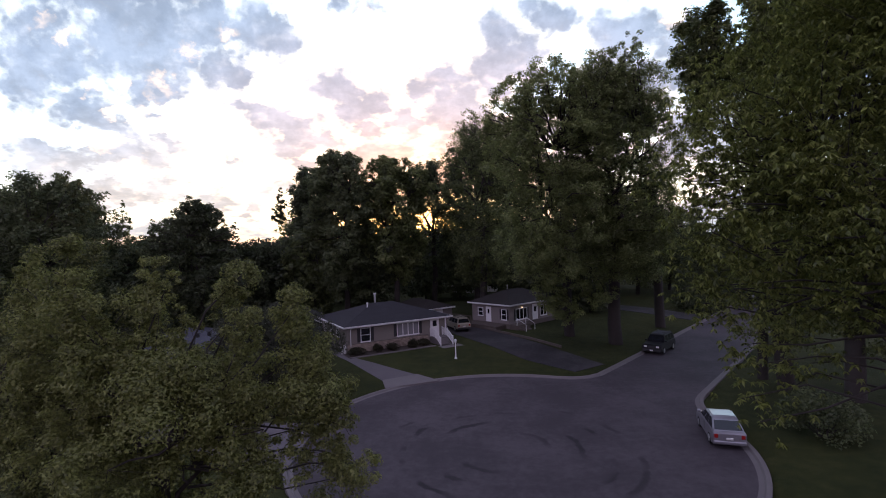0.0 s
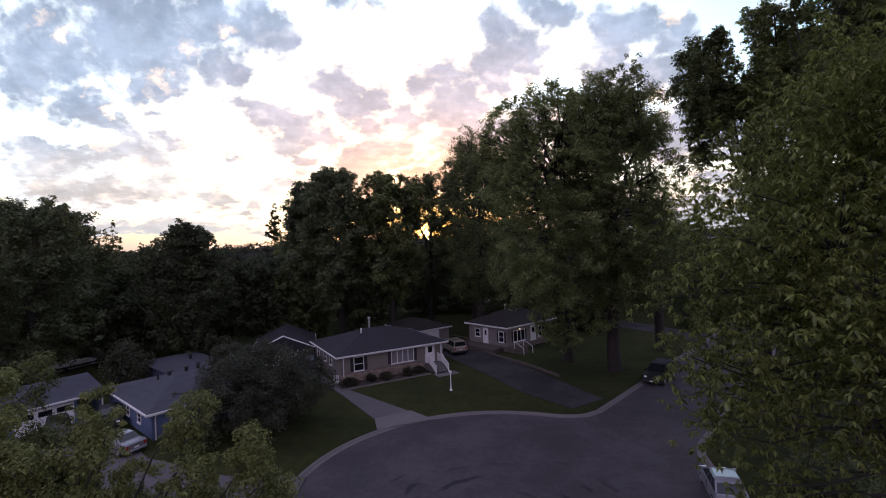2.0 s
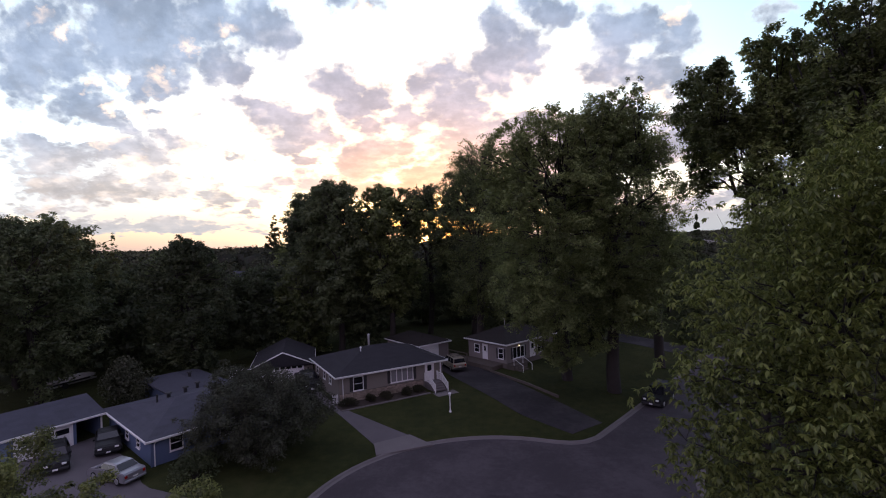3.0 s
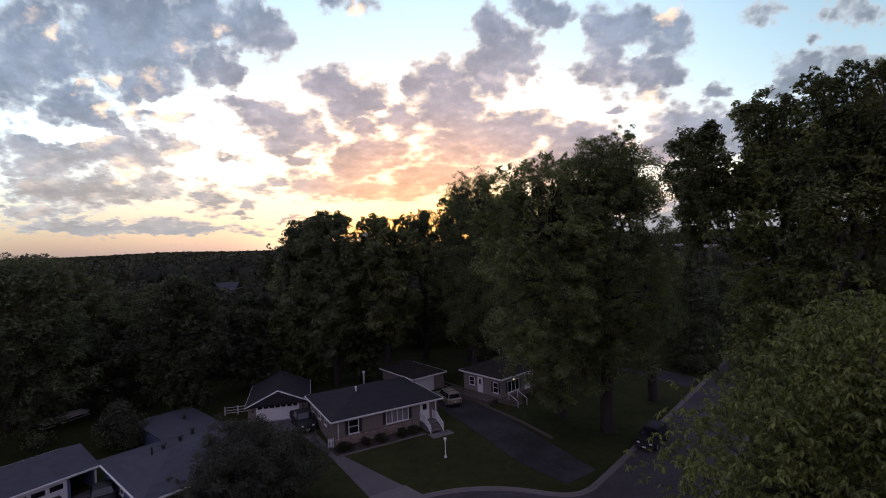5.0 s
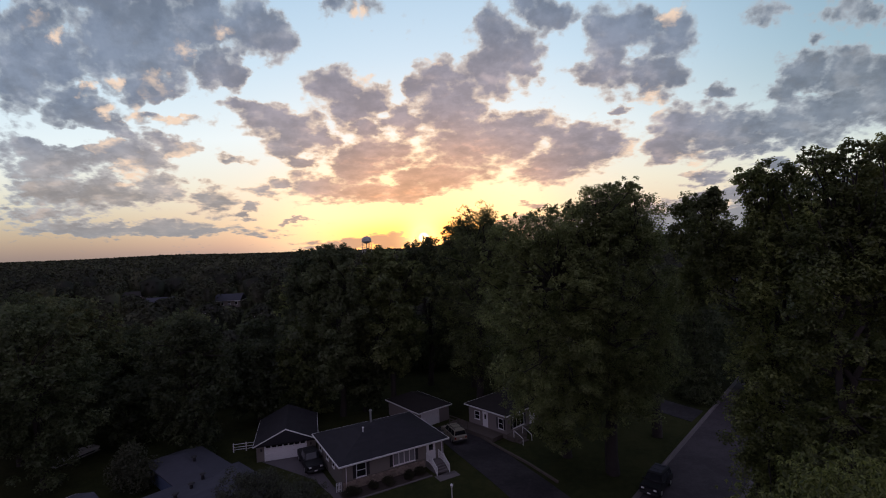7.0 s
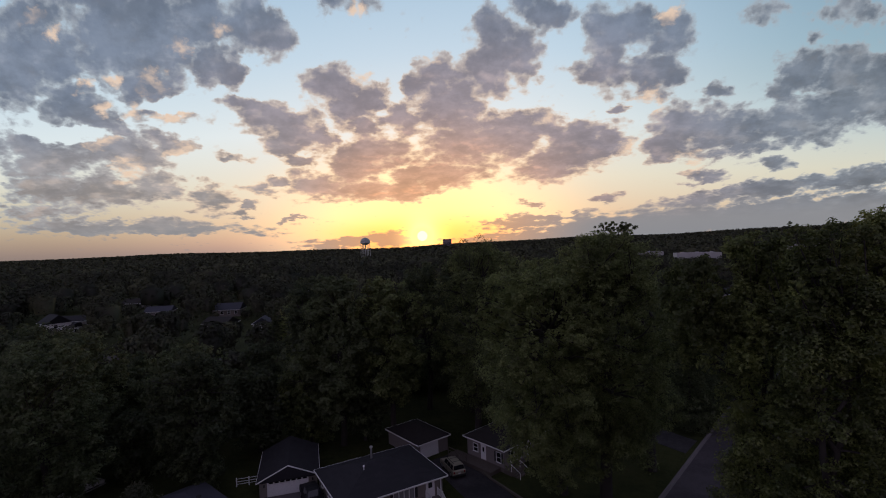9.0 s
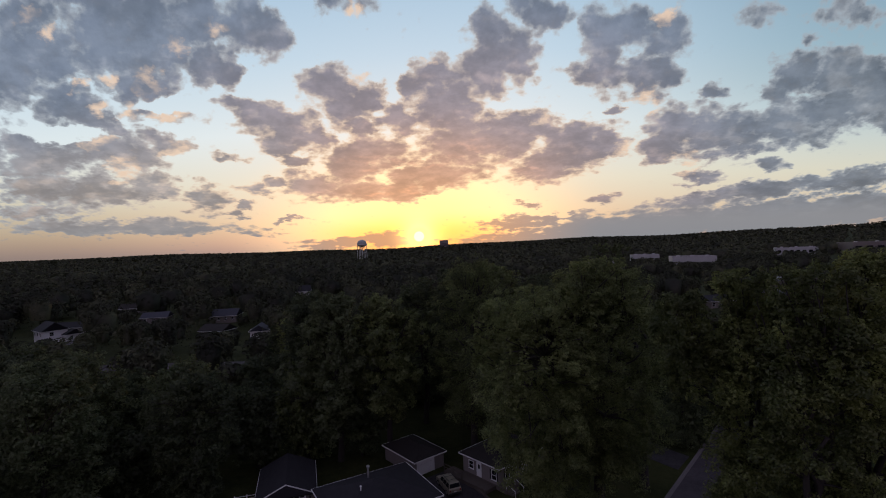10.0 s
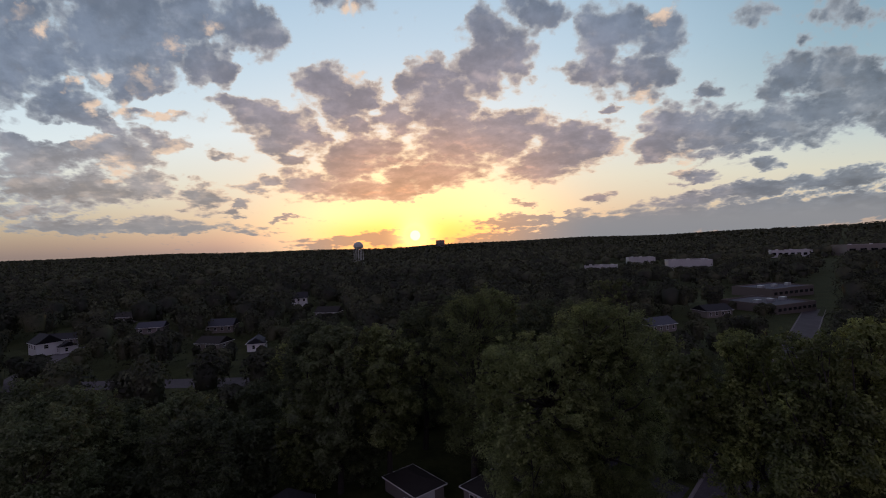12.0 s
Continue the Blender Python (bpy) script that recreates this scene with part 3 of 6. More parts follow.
# ---------------------------------------------------------------- houses
def hip_roof(w, d, eave, ridge, over, gable=False):
    """Roof slabs over a rectangle w by d with the ridge along x; returns corner and ridge points."""
    lo, hi = -over, over
    c = [Vector((lo, lo, eave)), Vector((w + hi, lo, eave)), Vector((w + hi, d + hi, eave)), Vector((lo, d + hi, eave))]
    inset = 0.0 if gable else (d + 2 * over) / 2
    r = [Vector((lo + inset, d / 2, ridge)), Vector((w + hi - inset, d / 2, ridge))]
    return c, r


def roof_mesh(c, r, thick=0.14):
    bm = bmesh.new()
    top = [bm.verts.new(p) for p in (*c, *r)]
    low = [bm.verts.new(p - Vector((0, 0, thick))) for p in (*c, *r)]
    for vs, flip in ((top, False), (low, True)):
        for f in ((0, 1, 5, 4), (2, 3, 4, 5), (1, 2, 5), (3, 0, 4)):
            face = [vs[i] for i in f]
            bm.faces.new(face[::-1] if flip else face)
    for i in range(4):
        j = (i + 1) % 4
        bm.faces.new((top[j], top[i], low[i], low[j]))
    bmesh.ops.recalc_face_normals(bm, faces=bm.faces)
    return bm


def roof_shingles(roof, c, r, mat, size=0.42):
    """Courses of shingle on the two long slopes, joined: too many to pick apart."""
    rng = random.Random(5)
    verts, quads = [], []
    for a, b, e, g in ((c[0], c[1], r[0], r[1]), (c[2], c[3], r[1], r[0]), (c[1], c[2], r[1], r[1]), (c[3], c[0], r[0], r[0])):
        normal = (b - a).cross((e + g) / 2 - a).normalized()
        rows = max(2, int(((e + g) / 2 - (a + b) / 2).length / size))
        for i in range(rows):
            l0, r0 = a.lerp(e, i / rows), b.lerp(g, i / rows)
            l1, r1 = a.lerp(e, min(1, (i + 1.12) / rows)), b.lerp(g, min(1, (i + 1.12) / rows))
            count = max(1, int((r0 - l0).length / 1.0))
            for j in range(count):
                f0, f1 = j / count, (j + 1) / count - 0.002
                lift = normal * (0.020 + 0.005 * rng.random())
                n = len(verts)
                verts += [l0.lerp(r0, f0) + lift, l0.lerp(r0, f1) + lift, l1.lerp(r1, f1) + normal * 0.006, l1.lerp(r1, f0) + normal * 0.006]
                quads.append((n, n + 1, n + 2, n + 3))
    ob = new("shingles", mesh_from_arrays("shingles", [tuple(v) for v in verts], quads, mat))
    ob.parent = roof
    ob["kind"] = "stuff"


def fascia(parent, c, mat=None, sides=(0, 1, 2, 3), height=0.2):
    """White boards round the eaves, one for each side, the front ones with a gutter's lip."""
    for i in sides:
        a, b = c[i], c[(i + 1) % 4]
        way = (b - a).normalized()
        out = Vector((way.y, -way.x, 0))
        bm = prism([a + out * 0.0, a + out * 0.05, a + out * 0.11 - Vector((0, 0, 0.0)), a + out * 0.09 - Vector((0, 0, height * 0.7)), a - Vector((0, 0, height))], b - a)
        part("fascia", bm, mat or WHITE, parent)


def wall_with_lap(parent, m, w, z0, z1, mat, lap=0.2, thick=0.16):
    """A wall along x, its face at y = 0, clad in overlapping boards that are parts of it."""
    wall = place(link("wall", box((0, 0.02, z0), (w, thick, z1)), mat), parent, m)
    n = max(1, int((z1 - z0) / lap))
    h = (z1 - z0) / n
    mesh = bpy.data.meshes.new("board")
    bm = prism([(0, -0.012, 0), (0, 0.019, 0), (0, 0.019, h), (0, 0.004, h)], (w, 0, 0))
    bm.to_mesh(mesh)
    bm.free()
    mesh.materials.append(mat)
    for i in range(n):
        board = new("board", mesh)
        board.parent = wall
        board.location = (0, 0, z0 + h * i)
    return wall


def place(ob, parent, m):
    ob.parent = parent
    ob.matrix_basis = m
    return ob


def window(parent, m, x0, x1, z0, z1, panes=1, shutters=0.0, rail=True, trim=0.08, glass=None):
    """A window in a wall whose face is y = 0 under m."""
    ob = place(new("window"), parent, m)
    bm = bmesh.new()
    for lo, hi in (((x0 - trim, -0.06, z0 - trim), (x1 + trim, 0.03, z0)), ((x0 - trim, -0.06, z1), (x1 + trim, 0.03, z1 + trim)),
                   ((x0 - trim, -0.06, z0), (x0, 0.03, z1)), ((x1, -0.06, z0), (x1 + trim, 0.03, z1))):
        add_box(bm, lo, hi)
    part("frame", bm, WHITE, ob)
    part("sill", box((x0 - trim - 0.04, -0.12, z0 - trim - 0.04), (x1 + trim + 0.04, -0.02, z0 - trim), 0.01), WHITE, ob)
    for i in range(panes):
        a, b = x0 + (x1 - x0) * i / panes, x0 + (x1 - x0) * (i + 1) / panes
        part("pane", box((a + 0.015, -0.022, z0), (b - 0.015, -0.014, z1)), glass or GLASS, ob)
        if i:
            part("mullion", box((a - 0.045, -0.05, z0), (a + 0.045, -0.012, z1)), WHITE, ob)
        if rail:
            part("rail", box((a + 0.02, -0.045, (z0 + z1) / 2 - 0.03), (b - 0.02, -0.012, (z0 + z1) / 2 + 0.03)), WHITE, ob)
    if shutters:
        for a in (x0 - trim - shutters, x1 + trim):
            bm = box((a + 0.01, -0.05, z0 - 0.05), (a + shutters - 0.01, -0.015, z1 + 0.05))
            for i in range(8):
                z = z0 + (z1 - z0) * (i + 0.5) / 8
                add_box(bm, (a + 0.06, -0.065, z - 0.03), (a + shutters - 0.06, -0.045, z + 0.03))
            part("shutter", bm, DARK, ob)
    return ob


def house_door(parent, m, x0, x1, z0, z1, lite=True):
    ob = place(new("door"), parent, m)
    part("leaf", box((x0, -0.04, z0), (x1, -0.014, z1)), WHITE, ob)
    bm = bmesh.new()
    for lo, hi in (((x0 - 0.1, -0.06, z0), (x0, 0.02, z1)), ((x1, -0.06, z0), (x1 + 0.1, 0.02, z1)), ((x0 - 0.1, -0.06, z1), (x1 + 0.1, 0.02, z1 + 0.1))):
        add_box(bm, lo, hi)
    part("frame", bm, WHITE, ob)
    if lite:
        part("pane", box((x0 + 0.2, -0.05, z0 + 1.05), (x1 - 0.2, -0.036, z1 - 0.2)), GLASS, ob)
    part("handle", tube((x1 - 0.1, -0.09, z0 + 1.0), (x1 - 0.1, -0.04, z0 + 1.0), 0.03), METAL, ob, "dull metal door handle")
    return ob


def garage_door(parent, m, x0, x1, z0, z1, lights=6, light_h=0.25, rows=4):
    ob = place(new("garage_door"), parent, m)
    for i in range(rows):
        a, b = z0 + (z1 - z0) * i / rows, z0 + (z1 - z0) * (i + 1) / rows
        bm = box((x0, -0.03, a + 0.008), (x1, 0.0, b - 0.008))
        n = max(1, int((x1 - x0) / 0.6))
        if i < rows - 1:
            for j in range(n):
                p, q = x0 + (x1 - x0) * (j + 0.12) / n, x0 + (x1 - x0) * (j + 0.88) / n
                add_box(bm, (p, -0.042, a + 0.1), (q, -0.028, b - 0.1))
        part("panel", bm, WHITE, ob)
    for i in range(lights):
        a, b = x0 + (x1 - x0) * (i + 0.12) / lights, x0 + (x1 - x0) * (i + 0.88) / lights
        part("pane", box((a, -0.05, z1 - 0.1 - light_h), (b, -0.032, z1 - 0.1)), GLASS, ob)
    bm = bmesh.new()
    for lo, hi in (((x0 - 0.12, -0.07, z0), (x0, 0.0, z1)), ((x1, -0.07, z0), (x1 + 0.12, 0.0, z1)), ((x0 - 0.12, -0.07, z1), (x1 + 0.12, 0.0, z1 + 0.13))):
        add_box(bm, lo, hi)
    part("frame", bm, WHITE, ob)
    return ob


SIDES = lambda w, d: [(pose(0, 0, 0), w), (pose(w, 0, 0, 0, 0, 90), d), (pose(w, d, 0, 0, 0, 180), w), (pose(0, d, 0, 0, 0, -90), d)]


def walls(parent, w, d, z0, z1, mat, lap=0.2):
    """Four walls round a rectangle; returns the frames of front, right, back and left."""
    frames = SIDES(w, d)
    for m, length in frames:
        wall_with_lap(parent, m, length, z0, z1, mat, lap)
    for x, y in ((0, 0), (w, 0), (w, d), (0, d)):
        part("corner_board", box((x - 0.05, y - 0.05, z0), (x + 0.05, y + 0.05, z1)), mat, parent)
    return [m for m, _ in frames]


def vent_pipe(parent, x, y, z, h, mat, r=0.06, cap=True):
    bm = tube((x, y, z), (x, y, z + h), r)
    if cap:
        add_tube(bm, (x, y, z + h), (x, y, z + h + 0.1), r * 2.0, r * 1.4)
    part("vent_pipe", bm, mat, parent)


def stone_band(parent, m, w, z0, z1, gaps=()):
    """A veneer of uneven stones, set in courses, joints open between them."""
    rng = random.Random(11)
    backing = place(link("stone_backing", box((0, -0.05, z0), (w, -0.015, z1)), BRICK_DARK), parent, m)
    shapes = []
    for i in range(8):
        bm = box((0.0, -0.045, 0.0), (1.0, 0.0, 1.0))
        for v in bm.verts:
            if v.co.y < -0.01:
                v.co.x = 0.5 + (v.co.x - 0.5) * 0.93 + rng.uniform(-0.05, 0.05)
                v.co.z = 0.5 + (v.co.z - 0.5) * 0.88 + rng.uniform(-0.06, 0.06)
                v.co.y -= rng.uniform(0.0, 0.025)
        mesh = bpy.data.meshes.new("stone")
        bm.to_mesh(mesh)
        bm.free()
        mesh.materials.append(STONE)
        shapes.append(mesh)
    z = z0
    while z < z1 - 0.05:
        h = min(rng.uniform(0.09, 0.2), z1 - z)
        x = -rng.random() * 0.2
        while x < w:
            length = rng.uniform(0.16, 0.5)
            a, b = max(x, 0.0), min(x + length, w)
            if b - a > 0.08:
                s = new("stone", rng.choice(shapes))
                s.parent = backing
                s.matrix_basis = Matrix.Translation((a + 0.008, -0.05, z + 0.008)) @ Matrix.Diagonal((b - a - 0.016, 1, h - 0.016, 1))
            x += length
        z += h


def railing(parent, a, b, h=0.9, posts=2, spacing=0.13):
    """A white railing whose foot runs from a to b."""
    a, b = Vector(a), Vector(b)
    ob = place(new("railing"), parent, Matrix())
    up = Vector((0, 0, h))
    for i in range(posts):
        p = a.lerp(b, i / (posts - 1))
        part("post", box(p - Vector((0.05, 0.05, 0)), p + Vector((0.05, 0.05, h + 0.1)), 0.01), WHITE, ob)
    for z in (0.12, h):
        part("handrail", add_tube(bmesh.new(), a + Vector((0, 0, z)), b + Vector((0, 0, z)), 0.035, 0.035, 6), WHITE, ob)
    n = max(2, int((b - a).length / spacing))
    for i in range(1, n):
        p = a.lerp(b, i / n)
        part("baluster", box(p + Vector((-0.018, -0.018, 0.12)), p + Vector((0.018, 0.018, h))), WHITE, ob)


def downspout(parent, x, y, top, foot):
    bm = bmesh.new()
    for a, b in (((x, y - 0.45, top), (x, y - 0.07, top - 0.25)), ((x, y - 0.07, top - 0.25), (x, y - 0.07, foot + 0.2)), ((x, y - 0.07, foot + 0.2), (x, y - 0.5, foot + 0.06))):
        add_tube(bm, a, b, 0.045, 0.045, 6)
    part("downspout", bm, WHITE, parent)


def ranch_house():
    g = 0.45
    h = thing("ranch_house", pose(-10.85, 48.2, 0, 0, 0, 30), "low tan house with grey hipped roof, stone veneer and white trim", "house")
    w, d = 11.7, 9.2
    front, right, back, left = walls(h, w, d, g - 0.3, 3.2, SIDING_TAN)
    c, r = hip_roof(w, d, 3.32, 4.95, 0.5)
    roof = part("roof", roof_mesh(c, r), SHINGLE, h)
    roof_shingles(roof, c, r, SHINGLE)
    fascia(h, c)
    window(h, front, 1.5, 2.45, 1.6, 2.9, 1, 0.36)
    window(h, front, 5.6, 8.1, 1.72, 2.98, 4, 0.36, rail=False, glass=CURTAIN)
    house_door(h, front, 9.7, 10.6, 1.2, 3.2 - 0.12)
    stone_band(h, front, 9.3, g - 0.25, 1.45)
    window(h, left, 9.2 - 3.4, 9.2 - 2.7, 1.9, 2.75)
    window(h, left, 9.2 - 5.6, 9.2 - 4.9, 1.9, 2.75)
    window(h, left, 0.8, 1.5, 1.9, 2.75)
    downspout(h, 0.35, 0.0, 3.15, g)
    # porch with steps and two railings
    porch = place(new("porch"), h, pose(9.5, 0, 0))
    part("landing", box((0, -1.3, g - 0.2), (1.6, -0.06, 1.18), 0.02), CONCRETE, porch)
    for i in range(4):
        part("step", box((0.05, -1.3 - 0.29 * (i + 1), g - 0.2), (1.55, -1.3 - 0.29 * i, 1.18 - 0.17 * (i + 1)), 0.015), CONCRETE, porch)
    part("path", box((-0.3, -3.7, g - 0.35), (2.2, -2.4, g + 0.05)), CONCRETE, porch)
    for x in (9.54, 11.06):
        railing(h, (x, -0.1, 1.18), (x, -1.25, 1.18), 0.85)
        railing(h, (x, -1.3, 1.16), (x, -2.45, 0.5), 0.85)
    part("eave_post", box((11.3, -0.42, 1.2), (11.4, -0.32, 3.2)), WHITE, h)
    part("chimney_pipe", add_tube(tube((5.6, 6.4, 4.2), (5.6, 6.4, 5.75), 0.13), (5.6, 6.4, 5.75), (5.6, 6.4, 5.9), 0.22, 0.17), METAL, h, "tall grey metal flue pipe")
    vent_pipe(h, 3.6, 3.6, 4.5, 0.55, WHITE, 0.07)
    vent_pipe(h, 4.6, 5.0, 4.6, 0.3, DARK, 0.04, False)
    # a small white gate beside the corner
    gate = thing("picket_gate", pose(-11.5, 48.0, z_at(-11.5, 48.0), 0, 0, 30), "small white picket gate at a house corner", "gate")
    for i in range(4):
        part("picket", box((0.16 * i, 0, 0), (0.16 * i + 0.09, 0.03, 0.95)), WHITE, gate)
    for z in (0.2, 0.7):
        part("rail", box((0, 0.03, z), (0.57, 0.06, z + 0.08)), WHITE, gate)


def tan_garage():
    g = 0.4
    h = thing("garage", pose(-22.5, 55.6, 0, 0, 0, 16), "tan gabled double garage with a white door, grey roof", "garage")
    w, d = 6.6, 8.6
    front, right, back, left = walls(h, w, d, g - 0.3, 2.5, SIDING_TAN)
    over = 0.35
    for y in (0.02, d - 0.18):
        part("gable", prism([(0, y, 2.5), (w, y, 2.5), (w / 2, y, 3.95)], (0, 0.16, 0)), SIDING_TAN, h)
    # ridge runs front to back
    e, top = 2.48, 4.12
    c = [Vector((w + over, -over, e)), Vector((w + over, d + over, e)), Vector((-over, d + over, e)), Vector((-over, -over, e))]
    r = [Vector((w / 2, -over, top)), Vector((w / 2, d + over, top))]
    roof = part("roof", roof_mesh(c, r), SHINGLE, h)
    roof_shingles(roof, c, r, SHINGLE)
    for a, b in ((c[3], r[0]), (r[0], c[0]), (c[0], c[1]), (c[2], c[3])):
        out = Vector((0, -0.06, 0)) if abs(a.y - b.y) < 0.1 else Vector((0.06 if a.x > w / 2 else -0.06, 0, 0))
        part("fascia", prism([a, a + out, a + out - Vector((0, 0, 0.14)), a - Vector((0, 0, 0.14))], b - a), WHITE, h)
    garage_door(h, front, 0.95, 5.5, g, 2.38, 7)
    for x in (0.5, 6.1):
        lamp = place(new("wall_lamp"), h, pose(x, 0, 1.9))
        part("lantern", box((-0.08, -0.2, -0.15), (0.08, -0.06, 0.15), 0.02), DARK, lamp)
        part("bracket", box((-0.03, -0.07, 0.0), (0.03, 0.0, 0.06)), DARK, lamp)


def side_shed():
    g = 0.5
    h = thing("small_garage", pose(-3.9, 64.0, 0, 0, 0, 39), "small grey garage with a low dark roof and white door", "garage")
    w, d = 5.0, 7.6
    front, right, back, left = walls(h, w, d, g - 0.3, 2.6, SIDING_PINK)
    c = [Vector((w + 0.35, -0.35, 2.72)), Vector((w + 0.35, d + 0.35, 2.72)), Vector((-0.35, d + 0.35, 2.72)), Vector((-0.35, -0.35, 2.72))]
    r = [Vector((w / 2, 2.4, 3.75)), Vector((w / 2, d + 0.35 - 2.4, 3.75))]
    roof = part("roof", roof_mesh(c, r), SHINGLE_BROWN, h)
    roof_shingles(roof, c, r, SHINGLE_BROWN)
    fascia(h, c)
    garage_door(h, front, 0.35, 3.2, g, 2.45, 0)


def white_house():
    g = 0.5
    h = thing("raised_house", pose(7.2, 59.6, 0, 0, 0, 42), "pale raised house with dark hipped roof, white windows, lit porch", "house")
    w, d = 9.5, 6.5
    front, right, back, left = walls(h, w, d, 1.1, 3.4, SIDING_PINK)
    for m, length in SIDES(w, d):
        place(link("foundation", box((0, -0.02, g - 0.4), (length, 0.14, 1.1)), BRICK_DARK), h, m)
    c, r = hip_roof(w, d, 3.58, 5.1, 0.45)
    roof = part("roof", roof_mesh(c, r), SHINGLE_BROWN, h)
    roof_shingles(roof, c, r, SHINGLE_BROWN)
    fascia(h, c)
    window(h, front, 1.25, 3.4, 1.55, 2.85, 3, 0.3, rail=False)
    house_door(h, front, 4.7, 5.6, 1.15, 3.05)
    window(h, front, 6.3, 7.6, 1.55, 2.85, 2)
    window(h, left, d - 1.25, d - 0.5, 1.65, 2.85, 1, 0.28)
    house_door(h, left, d - 3.9, d - 3.2, 1.15, 3.0)
    window(h, left, d - 5.4, d - 4.6, 1.9, 2.85)
    lamp = place(new("porch_lamp"), h, pose(2.3, -0.05, 3.05))
    glow = bpy.data.materials.new("lamp_glow")
    glow.use_nodes = True
    p = glow.node_tree.nodes["Principled BSDF"]
    p.inputs["Emission Color"].default_value, p.inputs["Emission Strength"].default_value = (1.0, 0.75, 0.45, 1), 1.6
    part("bulb", box((-0.045, -0.18, -0.06), (0.045, -0.09, 0.06), 0.015), glow, lamp, "small lit porch bulb")
    part("cap", box((-0.09, -0.23, 0.08), (0.09, -0.05, 0.12), 0.01), DARK, lamp)
    # porch deck with stairs to the front, and a lower deck along the drive side
    deck = place(new("porch"), h, pose(-0.1, 0, 0))
    part("deck", box((0, -1.3, g - 0.2), (2.6, -0.05, 1.08), 0.02), TIMBER, deck)
    for i in range(4):
        part("step", box((0.15, -1.3 - 0.3 * (i + 1), g - 0.2), (1.75, -1.3 - 0.3 * i, 1.08 - 0.15 * (i + 1))), TIMBER, deck)
    for x in (0.1, 1.8):
        part("stair_rail", add_tube(bmesh.new(), (x, -2.6, g + 0.8), (x, -1.2, 1.95), 0.035, 0.035, 6), WHITE, deck)
        part("stair_post", tube((x, -2.6, g - 0.05), (x, -2.6, g + 0.8), 0.035), WHITE, deck)
        part("stair_post", tube((x, -1.2, 1.0), (x, -1.2, 1.95), 0.035), WHITE, deck)
    side = place(new("side_deck"), h, pose(0, 0, 0))
    part("deck", box((-1.9, 0.6, g - 0.1), (-0.03, 8.6, 1.0), 0.02), TIMBER, side)
    for i in range(9):
        part("deck_skirt", box((-1.95, 0.6 + 0.89 * i, g - 0.1), (-1.9, 0.6 + 0.89 * (i + 1) - 0.02, 1.0)), TIMBER, side)
    for y in (5.0, 6.7, 8.5):
        part("deck_post", box((-1.9, y, 1.0), (-1.8, y + 0.1, 1.95)), TIMBER, side)
    for z in (1.45, 1.9):
        part("deck_rail", box((-1.88, 5.0, z), (-1.82, 8.6, z + 0.09)), TIMBER, side)
    vent_pipe(h, 5.5, 5.0, 4.0, 1.4, METAL, 0.05)
    part("roof_rail", box((-0.2, 6.6, 3.45), (2.6, 6.66, 3.52)), METAL, h)
    for x in (-0.2, 1.2, 2.5):
        part("roof_rail_post", box((x, 6.6, 3.3), (x + 0.06, 6.66, 3.5)), METAL, h)


def blue_house():
    g = 0.2
    h = thing("blue_house", pose(-21.75, 35.5, 0, 0, 0, 49), "blue sided house with blue-grey roof, white trim and roof vents", "house")
    w, d = 10.8, 10.6
    front, right, back, left = walls(h, w, d, g - 0.3, 2.45, SIDING_BLUE)
    c, r = hip_roof(w, d, 2.6, 3.95, 0.45)
    r = [Vector((3.6, d / 2, 3.7)), Vector((w - 2.4, d / 2, 3.7))]
    roof = part("roof", roof_mesh(c, r), SHINGLE_BLUE, h)
    roof_shingles(roof, c, r, SHINGLE_BLUE)
    fascia(h, c, sides=(0, 3))
    window(h, front, 1.3, 2.1, 1.3, 2.3)
    window(h, front, 5.0, 6.6, 1.2, 2.3, 2)
    window(h, left, d - 3.2, d - 2.5, 1.25, 1.95)
    window(h, left, d - 6.0, d - 5.3, 1.25, 1.95)
    downspout(h, 0.2, 0.0, 2.4, g)
    # rear wing
    wing = place(new("rear_wing"), h, pose(5.2, d, -0.05))
    ww, wd = 5.0, 8.6
    for m, length in SIDES(ww, wd):
        place(link("wing_wall", box((0, 0, g - 0.3), (length, 0.15, 2.45)), SIDING_BLUE), wing, m)
    cc = [Vector((ww + 0.4, -3.4, 2.6)), Vector((ww + 0.4, wd + 0.4, 2.6)), Vector((-0.4, wd + 0.4, 2.6)), Vector((-0.4, -3.4, 2.6))]
    rr = [Vector((ww / 2, -3.4, 3.1)), Vector((ww / 2, wd - 1.8, 3.1))]
    part("wing_roof", roof_mesh(cc, rr), SHINGLE_BLUE, wing)
    for x, y, z in ((3.4, 6.5, 3.35), (5.2, 7.7, 3.2), (6.9, 9.4, 2.95), (8.0, 14.3, 2.95)):
        vent_pipe(h, x, y, z, 0.5, DARK, 0.16)
    vent_pipe(h, 2.4, 6.2, 3.1, 0.95, DARK, 0.08, False)


